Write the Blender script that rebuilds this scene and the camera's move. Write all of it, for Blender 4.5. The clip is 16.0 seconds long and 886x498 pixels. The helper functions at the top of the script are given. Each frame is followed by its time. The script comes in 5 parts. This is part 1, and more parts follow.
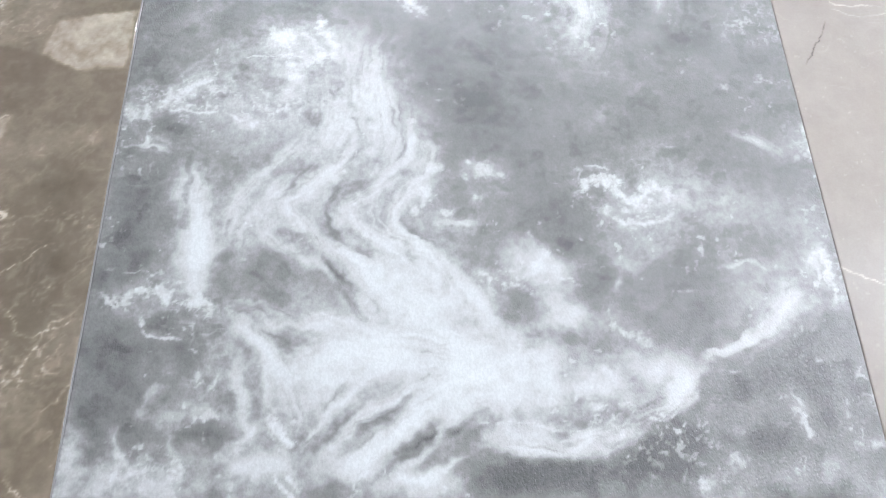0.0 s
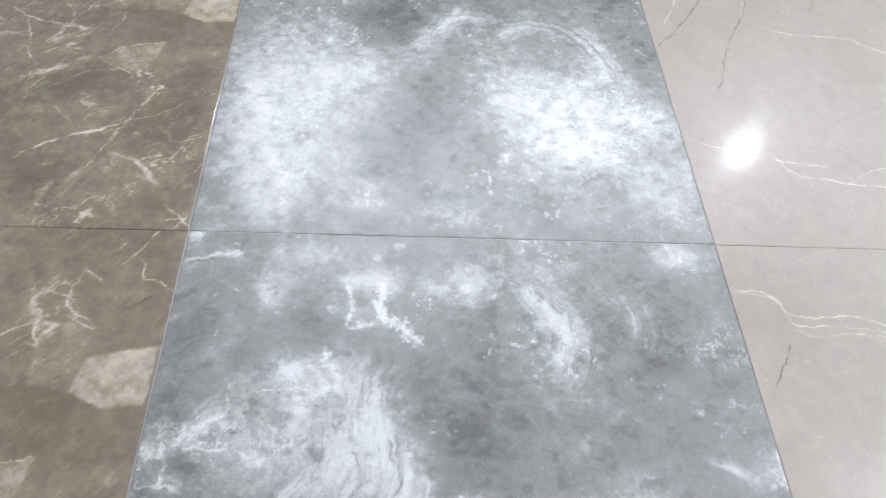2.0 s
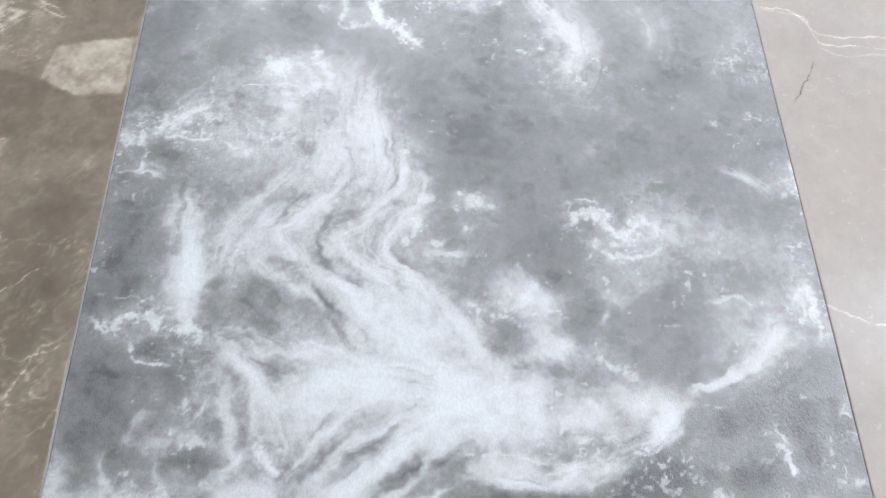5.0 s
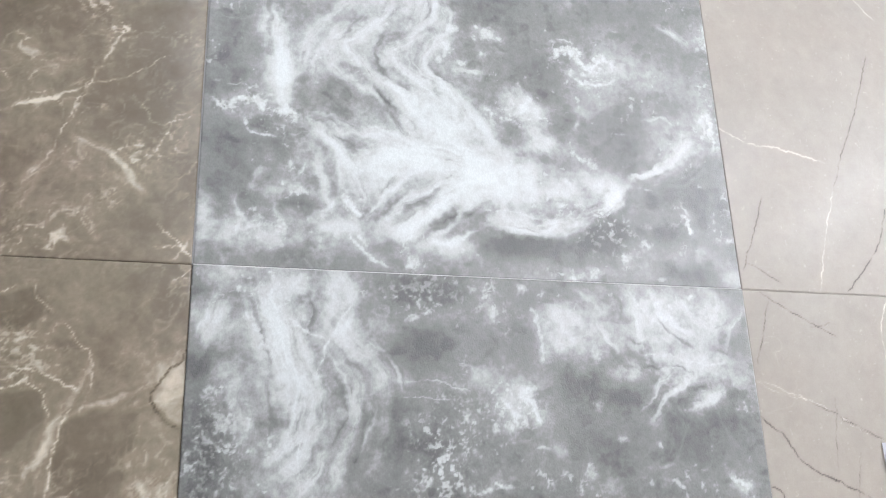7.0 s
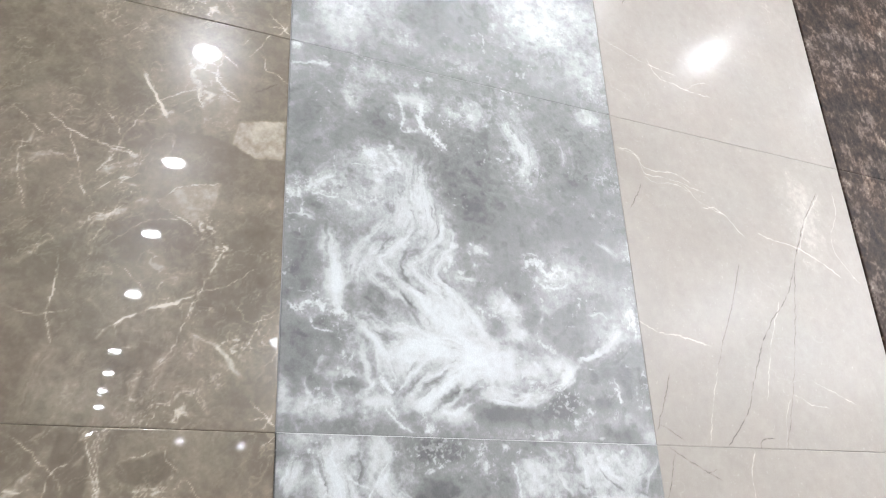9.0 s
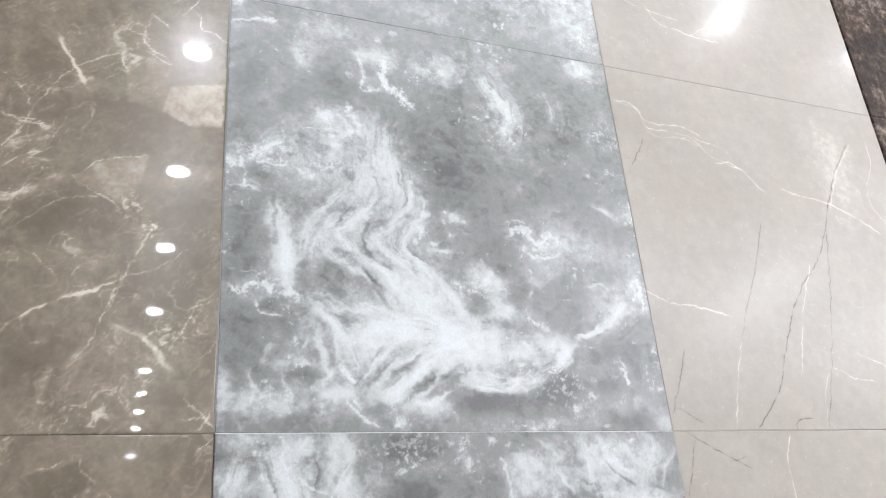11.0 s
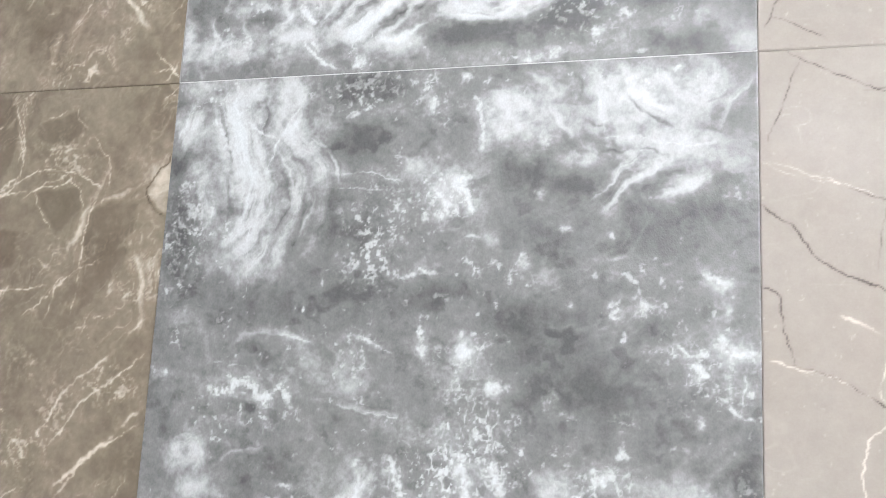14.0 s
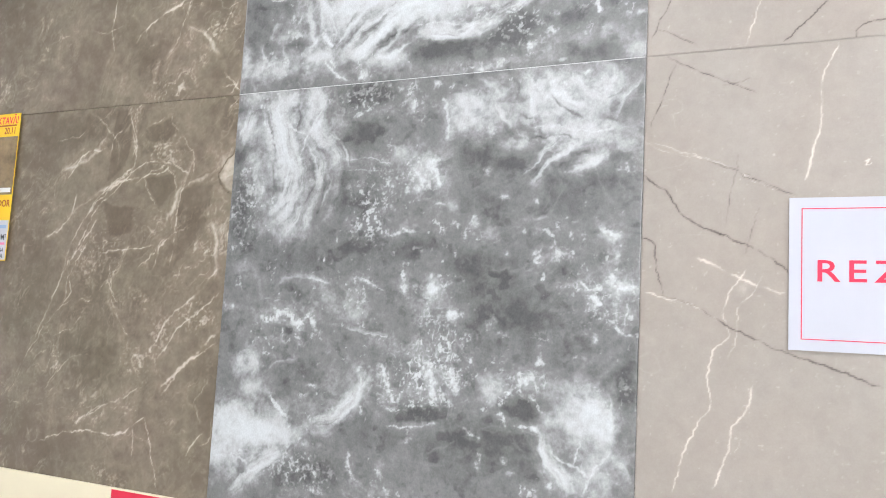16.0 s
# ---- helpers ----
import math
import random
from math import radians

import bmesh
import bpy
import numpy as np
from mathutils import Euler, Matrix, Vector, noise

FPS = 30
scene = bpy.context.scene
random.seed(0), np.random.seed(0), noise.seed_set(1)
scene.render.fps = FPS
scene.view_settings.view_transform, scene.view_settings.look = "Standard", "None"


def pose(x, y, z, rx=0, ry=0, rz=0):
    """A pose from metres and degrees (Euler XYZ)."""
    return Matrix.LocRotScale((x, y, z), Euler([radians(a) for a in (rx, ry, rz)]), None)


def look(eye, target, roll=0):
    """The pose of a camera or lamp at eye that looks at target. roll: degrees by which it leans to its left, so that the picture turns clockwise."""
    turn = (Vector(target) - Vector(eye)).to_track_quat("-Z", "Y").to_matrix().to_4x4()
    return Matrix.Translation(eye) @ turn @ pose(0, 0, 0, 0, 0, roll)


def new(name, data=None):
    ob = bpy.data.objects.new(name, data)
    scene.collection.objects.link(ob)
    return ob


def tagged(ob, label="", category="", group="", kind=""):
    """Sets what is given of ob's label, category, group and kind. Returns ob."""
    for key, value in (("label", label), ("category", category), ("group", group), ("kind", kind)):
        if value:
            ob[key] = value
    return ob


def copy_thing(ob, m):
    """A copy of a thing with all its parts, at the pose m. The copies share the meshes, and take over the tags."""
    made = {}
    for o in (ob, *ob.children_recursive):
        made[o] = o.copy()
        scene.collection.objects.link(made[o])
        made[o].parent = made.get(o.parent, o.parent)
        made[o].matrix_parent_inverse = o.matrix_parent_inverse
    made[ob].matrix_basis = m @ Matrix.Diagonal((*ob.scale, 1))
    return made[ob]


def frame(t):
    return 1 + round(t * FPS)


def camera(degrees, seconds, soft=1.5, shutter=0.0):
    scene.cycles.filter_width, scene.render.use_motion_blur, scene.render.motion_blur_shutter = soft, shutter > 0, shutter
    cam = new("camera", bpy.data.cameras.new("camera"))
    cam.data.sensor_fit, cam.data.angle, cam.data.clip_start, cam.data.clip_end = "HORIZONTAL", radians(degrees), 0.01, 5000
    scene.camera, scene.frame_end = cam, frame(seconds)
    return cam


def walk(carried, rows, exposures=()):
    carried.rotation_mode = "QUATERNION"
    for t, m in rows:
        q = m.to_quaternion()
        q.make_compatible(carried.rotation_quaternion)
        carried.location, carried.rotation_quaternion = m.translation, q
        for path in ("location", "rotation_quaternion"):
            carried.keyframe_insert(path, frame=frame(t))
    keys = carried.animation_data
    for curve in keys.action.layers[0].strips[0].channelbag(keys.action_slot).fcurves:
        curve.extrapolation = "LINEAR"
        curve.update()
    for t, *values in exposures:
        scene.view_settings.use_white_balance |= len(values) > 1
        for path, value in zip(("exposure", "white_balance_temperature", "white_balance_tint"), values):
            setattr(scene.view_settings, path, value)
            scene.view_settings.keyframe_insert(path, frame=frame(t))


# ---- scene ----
cam = camera(58.5, 16.0, soft=1.0)
PATH = [
    (0, (0.22, -0.572, 1.541), (0.375, 1.226, 2.403), -1.4),
    (0.5, (0.221, -0.605, 1.568), (0.367, 1.137, 2.54), -0.5),
    (1, (0.222, -0.633, 1.591), (0.367, 1.05, 2.661), -0.8),
    (1.5, (0.221, -0.659, 1.611), (0.363, 0.966, 2.769), -1.4),
    (2, (0.222, -0.691, 1.629), (0.359, 0.865, 2.878), -1.7),
    (2.5, (0.227, -0.722, 1.647), (0.356, 0.784, 2.957), -1.7),
    (3, (0.232, -0.734, 1.651), (0.356, 0.737, 3.001), -1.9),
    (3.5, (0.235, -0.702, 1.634), (0.358, 0.797, 2.953), -1.8),
    (4, (0.234, -0.655, 1.611), (0.374, 0.929, 2.824), -1.6),
    (4.5, (0.228, -0.615, 1.581), (0.382, 1.061, 2.662), -1.3),
    (5, (0.224, -0.581, 1.546), (0.389, 1.193, 2.454), -0.5),
    (5.2, (0.218, -0.573, 1.529), (0.4, 1.225, 2.385), -0.3),
    (7.3, (-0.045, -0.799, 1.386), (0.595, 1.013, 1.94), -2.1),
    (7.5, (-0.091, -0.837, 1.386), (0.603, 0.96, 1.925), -2.2),
    (8, (-0.188, -0.926, 1.384), (0.592, 0.831, 1.935), -2.5),
    (8.5, (-0.232, -0.98, 1.407), (0.58, 0.721, 2.077), -2.3),
    (8.7, (-0.242, -0.995, 1.419), (0.574, 0.681, 2.145), -2.3),
    (10.8, (-0.134, -0.921, 1.43), (0.628, 0.734, 2.256), -5.2),
    (11, (-0.095, -0.889, 1.426), (0.628, 0.8, 2.217), -4.8),
    (11.4, (-0.015, -0.81, 1.414), (0.609, 0.956, 2.117), -4.8),
    (11.5, (-0.013, -0.805, 1.405), (0.592, 0.977, 2.084), -3.7),
    (12, (0.063, -0.73, 1.383), (0.545, 1.133, 1.929), -3.2),
    (12.5, (0.155, -0.621, 1.371), (0.447, 1.305, 1.826), -1.8),
    (13, (0.266, -0.588, 1.349), (0.274, 1.371, 1.754), -0.1),
    (13.5, (0.406, -0.633, 1.315), (0.083, 1.308, 1.672), 1.9),
    (14, (0.514, -0.732, 1.298), (-0.012, 1.173, 1.604), 2.8),
    (14.5, (0.601, -0.836, 1.275), (-0.013, 1.053, 1.513), 2.7),
    (15, (0.665, -0.885, 1.264), (-0.002, 0.991, 1.451), 2.3),
    (15.5, (0.723, -0.911, 1.251), (-0.033, 0.934, 1.406), 2.9),
    (16, (0.771, -0.922, 1.264), (-0.058, 0.886, 1.47), 3.1),
]
# stops, kelvin and tint of the camera's own exposure and white balance
EXPOSURES = [(0.0, 2.22, 6200, 10), (1.0, 2.18, 6200, 10), (3.0, 2.05, 6200, 10), (5.2, 2.15, 6200, 10), (8.0, 2.22, 6500, 9), (11.0, 2.17, 6450, 9), (12.3, 2.3, 6450, 9), (13.2, 2.52, 6450, 9), (14.5, 2.48, 6500, 10), (16.0, 2.4, 6500, 10)]
walk(cam, [(t, look(eye, target, roll)) for t, eye, target, roll in PATH], EXPOSURES)

# ---- light ----
world = bpy.data.worlds.new("world")
scene.world = world
world.use_nodes = True
wn = world.node_tree.nodes
sky = wn.new("ShaderNodeTexSky")
sky.sky_type, sky.sun_disc = "NISHITA", False
world.node_tree.links.new(sky.outputs[0], wn["Background"].inputs[0])
wn["Background"].inputs[1].default_value = 0.1

SPOT_GLOW = 60.0     # radiance of a downlight's diffuser
PANEL_GLOW = 6.0     # radiance of a ceiling light panel
CEILING = 3.17


# ---- materials ----
def nodes_of(name):
    m = bpy.data.materials.new(name)
    m.use_nodes = True
    n, l = m.node_tree.nodes, m.node_tree.links
    return m, n, l, n["Principled BSDF"]


def ramp(n, stops):
    r = n.new("ShaderNodeValToRGB")
    e = r.color_ramp.elements
    while len(e) < len(stops):
        e.new(0.5)
    for k, (at, c) in enumerate(stops):
        e[k].position, e[k].color = at, (*c, 1)
    return r


def noise_node(n, l, scale, detail=4.0, rough=0.55, vec=None):
    t = n.new("ShaderNodeTexNoise")
    t.inputs["Scale"].default_value, t.inputs["Detail"].default_value, t.inputs["Roughness"].default_value = scale, detail, rough
    if vec:
        l.new(vec, t.inputs["Vector"])
    return t


def math_node(n, l, op, a, b):
    t = n.new("ShaderNodeMath")
    t.operation = op
    for k, v in enumerate((a, b)):
        if isinstance(v, (int, float)):
            t.inputs[k].default_value = v
        else:
            l.new(v, t.inputs[k])
    return t.outputs[0]


def stone(name, stops, gloss, wear, grain, grain_scale, relief, relief_scale, hue=None, polish=0.0, polish_rough=0.03, speckle=0.0, pit_scale=480, stretch=None, spec=0.5, coat_ior=1.5):
    """Printed porcelain: the print is the mesh's tone attribute, with fine grain and a fine relief of the glaze."""
    m, n, l, b = nodes_of(name)
    tone = n.new("ShaderNodeAttribute")
    tone.attribute_name = "tone"
    where = n.new("ShaderNodeTexCoord").outputs["Object"]
    fine = noise_node(n, l, grain_scale, 6, 0.7, where)
    mid = noise_node(n, l, grain_scale * 0.16, 5, 0.65, where)
    both = math_node(n, l, "ADD", math_node(n, l, "MULTIPLY", math_node(n, l, "SUBTRACT", fine.outputs[0], 0.5), grain),
                     math_node(n, l, "MULTIPLY", math_node(n, l, "SUBTRACT", mid.outputs[0], 0.5), grain))
    value = math_node(n, l, "ADD", tone.outputs["Fac"], both)
    r = ramp(n, stops)
    l.new(value, r.inputs[0])
    colour = r.outputs[0]
    if hue:
        tint = noise_node(n, l, 7, 3, 0.5, where)
        mix = n.new("ShaderNodeMix")
        mix.data_type, mix.blend_type = "RGBA", "MULTIPLY"
        l.new(ramp_of(n, l, tint.outputs[0], hue), mix.inputs[7])
        l.new(colour, mix.inputs[6])
        mix.inputs[0].default_value = 1.0
        colour = mix.outputs[2]
    l.new(colour, b.inputs["Base Color"])
    smear = noise_node(n, l, 9, 4, 0.6, where)
    l.new(math_node(n, l, "ADD", gloss - wear / 2, math_node(n, l, "MULTIPLY", smear.outputs[0], wear)), b.inputs["Roughness"])
    if polish:
        # a polished glaze over the matter body, broken by fine matt pits
        b.inputs["Coat Roughness"].default_value, b.inputs["Coat IOR"].default_value = polish_rough, coat_ior
        drawn = n.new("ShaderNodeVectorMath")
        drawn.operation = "MULTIPLY"
        drawn.inputs[1].default_value = stretch or (1, 1, 1)
        l.new(where, drawn.inputs[0])
        pits = noise_node(n, l, pit_scale, 1, 0.5, drawn.outputs[0])
        l.new(ramp_of(n, l, pits.outputs[0], [(0.44, [polish * (1 - speckle)] * 3), (0.54, [polish] * 3)]), b.inputs["Coat Weight"])
    b.inputs["Specular IOR Level"].default_value = spec
    if relief:
        bump = n.new("ShaderNodeBump")
        bump.inputs["Strength"].default_value, bump.inputs["Distance"].default_value = 1.0, relief
        drawn = n.new("ShaderNodeVectorMath")
        drawn.operation = "MULTIPLY"
        drawn.inputs[1].default_value = stretch or (1, 1, 1)
        l.new(where, drawn.inputs[0])
        l.new(noise_node(n, l, relief_scale, 2, 0.5, drawn.outputs[0]).outputs[0], bump.inputs["Height"])
        if stretch:
            soft = n.new("ShaderNodeBump")
            soft.inputs["Strength"].default_value, soft.inputs["Distance"].default_value = 1.0, relief * 0.12
            l.new(bump.inputs["Height"].links[0].from_socket, soft.inputs["Height"])
            l.new(soft.outputs[0], b.inputs["Normal"])
        l.new(bump.outputs[0], b.inputs["Coat Normal" if stretch else "Normal"])
    return m


def ramp_of(n, l, value, stops):
    r = ramp(n, stops)
    l.new(value, r.inputs[0])
    return r.outputs[0]


def plain(name, colour, rough, spread=0.06, scale=6.0, relief=0.0, relief_scale=200.0):
    """Paint, paper or plaster: one colour with faint clouding and a fine relief."""
    m, n, l, b = nodes_of(name)
    where = n.new("ShaderNodeTexCoord").outputs["Object"]
    lo, hi = [c * (1 - spread) for c in colour], [min(1, c * (1 + spread)) for c in colour]
    l.new(ramp_of(n, l, noise_node(n, l, scale, 6, 0.65, where).outputs[0], [(0.3, lo), (0.7, hi)]), b.inputs["Base Color"])
    b.inputs["Roughness"].default_value = rough
    if relief:
        bump = n.new("ShaderNodeBump")
        bump.inputs["Distance"].default_value = relief
        l.new(noise_node(n, l, relief_scale, 3, 0.6, where).outputs[0], bump.inputs["Height"])
        l.new(bump.outputs[0], b.inputs["Normal"])
    return m


def glowing(name, colour, strength):
    m, n, l, b = nodes_of(name)
    b.inputs["Base Color"].default_value = (0.8, 0.8, 0.8, 1)
    b.inputs["Emission Color"].default_value = (*colour, 1)
    b.inputs["Emission Strength"].default_value = strength
    return m


GREY = stone("grey_marble_print", [(0.0, (0.085, 0.087, 0.085)), (0.3, (0.225, 0.226, 0.222)), (0.6, (0.47, 0.48, 0.48)), (1.0, (0.64, 0.67, 0.675))],
             0.5, 0.05, 0.15, 380, 0.0005, 780, None, 1.0, 0.2, 0.8, 600, (1.0, 1.0, 0.7), 0.2, 1.85)
BROWN = stone("brown_marble_print", [(0.0, (0.09, 0.075, 0.054)), (0.35, (0.188, 0.156, 0.117)), (0.55, (0.285, 0.242, 0.188)), (0.9, (0.66, 0.60, 0.51))],
              0.22, 0.05, 0.13, 260, 0.0, 1, [(0.3, (0.99, 1.0, 0.95)), (0.7, (1.0, 0.955, 0.94))], 0.8, 0.025)
BEIGE = stone("beige_marble_print", [(0.0, (0.10, 0.085, 0.075)), (0.35, (0.30, 0.268, 0.238)), (0.6, (0.405, 0.37, 0.332)), (1.0, (0.78, 0.75, 0.69))],
              0.42, 0.06, 0.16, 420, 0.00002, 500, [(0.3, (1.0, 1.0, 0.99)), (0.7, (1.0, 0.965, 0.94))], 0.22, 0.15, 0.92, 620)
DARK_STONE = stone("dark_stone_print", [(0.0, (0.012, 0.009, 0.008)), (0.4, (0.06, 0.042, 0.035)), (0.7, (0.2, 0.16, 0.14)), (1.0, (0.6, 0.55, 0.5))],
                   0.6, 0.1, 0.7, 110, 0.0004, 160, [(0.35, (1.0, 0.86, 0.72)), (0.65, (1.0, 1.0, 0.98))], spec=0.15)
PAINT = plain("sage_wall_paint", (0.30, 0.30, 0.24), 0.6, 0.03, 3, 0.0002, 500)
WHITE_PAINT = plain("white_paint", (0.82, 0.82, 0.81), 0.6, 0.03, 3, 0.0002, 400)
CEILING_PAINT = plain("pale_grey_ceiling_paint", (0.66, 0.66, 0.66), 0.7, 0.03, 3, 0.0002, 400)
CREAM = plain("cream_board", (0.80, 0.72, 0.53), 0.45, 0.04, 8)
FLOOR = plain("pale_floor_tile", (0.58, 0.56, 0.53), 0.25, 0.1, 4)
GLUE = plain("grey_tile_glue", (0.16, 0.155, 0.15), 0.9, 0.2, 60, 0.001, 90)
GREY_GROUT = plain("grey_grout", (0.27, 0.265, 0.26), 0.8, 0.1, 40)
PALE_EDGE = plain("pale_tile_edge", (0.62, 0.62, 0.61), 0.7, 0.1, 40)
BEIGE_GROUT = plain("beige_grout", (0.36, 0.33, 0.29), 0.8, 0.08, 40)
PAPER = plain("white_paper", (0.54, 0.55, 0.61), 0.5, 0.015, 14, 0.0001, 60)
RED_INK = plain("red_ink", (0.78, 0.035, 0.09), 0.5, 0.03, 40)
RED_CARD = plain("red_card", (0.72, 0.03, 0.07), 0.35, 0.03, 20)
YELLOW = plain("yellow_card", (0.90, 0.58, 0.03), 0.35, 0.03, 20)
WHITE_INK = plain("white_ink", (0.88, 0.87, 0.86), 0.4, 0.02, 30)
DARK_INK = plain("dark_ink", (0.05, 0.045, 0.05), 0.5, 0.1, 40)
BROWN_INK = plain("brown_ink", (0.42, 0.09, 0.03), 0.5, 0.05, 40)
BLUE_INK = plain("blue_ink", (0.30, 0.42, 0.62), 0.5, 0.05, 40)
PINK_INK = plain("pink_ink", (0.75, 0.22, 0.38), 0.5, 0.05, 40)
PHOTO = plain("brown_tile_photo", (0.26, 0.19, 0.11), 0.3, 0.55, 26)
METAL = plain("white_lamp_metal", (0.75, 0.75, 0.75), 0.35, 0.02, 10)
SPOT = glowing("downlight_diffuser", (0.97, 0.995, 1.07), SPOT_GLOW)
PANEL = glowing("light_panel_diffuser", (0.97, 0.995, 1.07), PANEL_GLOW)


# ---- mesh helpers ----
def mesh_of(name, bm, material):
    me = bpy.data.meshes.new(name)
    bm.to_mesh(me)
    bm.free()
    me.materials.append(material)
    return me


def part(name, bm, material, parent=None, label=""):
    ob = new(name, mesh_of(name, bm, material))
    ob.parent = parent
    return tagged(ob, label) if label else ob


def block(x0, x1, y0, y1, z0, z1, bevel=0.0):
    bm = bmesh.new()
    bmesh.ops.create_cube(bm, size=1)
    bmesh.ops.scale(bm, vec=(x1 - x0, y1 - y0, z1 - z0), verts=bm.verts)
    bmesh.ops.translate(bm, vec=((x0 + x1) / 2, (y0 + y1) / 2, (z0 + z1) / 2), verts=bm.verts)
    if bevel:
        bmesh.ops.bevel(bm, geom=bm.edges[:], offset=bevel, segments=2, affect="EDGES", profile=0.5)
    return bm


def disc(radius, z, segments=32):
    bm = bmesh.new()
    bmesh.ops.create_circle(bm, cap_ends=True, radius=radius, segments=segments)
    bmesh.ops.rotate(bm, matrix=Matrix.Rotation(math.pi, 3, "X"), verts=bm.verts)
    bmesh.ops.translate(bm, vec=(0, 0, z), verts=bm.verts)
    return bm


def lettering(name, text, size, x, z, y, material, parent, align="LEFT", slant=0.0, span=0.0, bold=0.0, label="", gap=1.0):
    """Words in the built-in font as a thin mesh that faces the room (-y)."""
    cu = bpy.data.curves.new(name, "FONT")
    cu.body, cu.size, cu.align_x, cu.extrude, cu.shear, cu.offset = text, size, align, 0.0001, slant, bold
    cu.resolution_u, cu.space_character = 3, gap
    tmp = new(name, cu)
    bpy.context.view_layer.update()
    me = bpy.data.meshes.new_from_object(tmp.evaluated_get(bpy.context.evaluated_depsgraph_get()))
    bpy.data.objects.remove(tmp)
    me.materials.clear()
    me.materials.append(material)
    xs = [q.co.x for q in me.vertices]
    me.transform(pose(x, y, z, 90) @ Matrix.Diagonal((span / (max(xs) - min(xs)) if span else 0.85, 1, 1, 1)))
    ob = new(name, me)
    ob.parent = parent
    return tagged(ob, label) if label else ob


# ---- marble prints: a tone per point of a tile, in millimetres from its lower left corner ----
SIZE = 599.5
TABLE = np.random.RandomState(7).rand(128, 128).astype(np.float32)


def value_noise(x, y):
    xi, yi = np.floor(x).astype(int), np.floor(y).astype(int)
    fx, fy = x - xi, y - yi
    fx, fy = fx * fx * fx * (fx * (fx * 6 - 15) + 10), fy * fy * fy * (fy * (fy * 6 - 15) + 10)
    a, b = TABLE[yi % 128, xi % 128], TABLE[yi % 128, (xi + 1) % 128]
    c, d = TABLE[(yi + 1) % 128, xi % 128], TABLE[(yi + 1) % 128, (xi + 1) % 128]
    return (a + (b - a) * fx) * (1 - fy) + (c + (d - c) * fx) * fy


def fbm(x, y, octaves=4, seed=0.0, gain=0.5):
    """Fractal noise from -1 to 1."""
    total, amp, norm = 0, 1.0, 0.0
    for k in range(octaves):
        total = total + amp * value_noise(x + seed * 17.3 + k * 31.7, y + seed * 9.1 + k * 11.9)
        norm, amp, x, y = norm + amp, amp * gain, x * 2.03, y * 2.03
    return (total / norm - 0.5) * 2.6


class Print:
    """A square of marble: x, y in mm (gently warped, so that drawn marks get natural edges) and the tone."""

    def __init__(self, seed, warp, cells):
        self.cells = cells
        line = np.linspace(0, SIZE, cells, dtype=np.float32)
        self.u, self.v = np.meshgrid(line, line)
        self.x = self.u + warp * (fbm(self.u / 30, self.v / 30, 3, seed) + 0.45 * fbm(self.u / 7, self.v / 7, 2, seed + 3))
        self.y = self.v + warp * (fbm(self.u / 30, self.v / 30, 3, seed + 1) + 0.45 * fbm(self.u / 7, self.v / 7, 2, seed + 4))
        self.tone = np.zeros_like(self.u)
        self.seed = seed

    def near(self, x0, x1, y0, y1):
        step = SIZE / (self.cells - 1)
        cut = [int(min(max(q / step, 0), self.cells)) for q in (x0, x1 + step, y0, y1 + step)]
        return np.s_[cut[2]:cut[3], cut[0]:cut[1]]


def curve_of(flat):
    """A smooth line through the points, as many short pieces (Catmull-Rom)."""
    p = np.array(flat, float).reshape(-1, 2)
    p = np.vstack([2 * p[0] - p[1], p, 2 * p[-1] - p[-2]])
    out = []
    for k in range(1, len(p) - 2):
        t = np.linspace(0, 1, 9)[:, None]
        a, b, c, d = p[k - 1], p[k], p[k + 1], p[k + 2]
        out.append(0.5 * (2 * b + (c - a) * t + (2 * a - 5 * b + 4 * c - d) * t * t + (3 * b - a - 3 * c + d) * t ** 3)[: 9 if k == len(p) - 3 else 8])
    return np.vstack(out).astype(np.float32)


def along(p, flat, reach):
    """Where the marks' points lie by a line: the cut of the print, the way along it and the signed distance from it."""
    c = curve_of(flat)
    cut = p.near(c[:, 0].min() - reach, c[:, 0].max() + reach, c[:, 1].min() - reach, c[:, 1].max() + reach)
    x, y = p.x[cut], p.y[cut]
    best, way, side = np.full(x.shape, 1e9, np.float32), np.zeros(x.shape, np.float32), np.zeros(x.shape, np.float32)
    gone = 0.0
    for a, b in zip(c[:-1], c[1:]):
        d = b - a
        length = float(np.hypot(*d)) + 1e-6
        t = np.clip(((x - a[0]) * d[0] + (y - a[1]) * d[1]) / length ** 2, 0, 1)
        dx, dy = x - a[0] - t * d[0], y - a[1] - t * d[1]
        far = dx * dx + dy * dy
        hit = far < best
        best = np.where(hit, far, best)
        way = np.where(hit, gone + t * length, way)
        side = np.where(hit, np.sign(d[0] * dy - d[1] * dx) * np.sqrt(far), side)
        gone += length
    return cut, way, side, gone


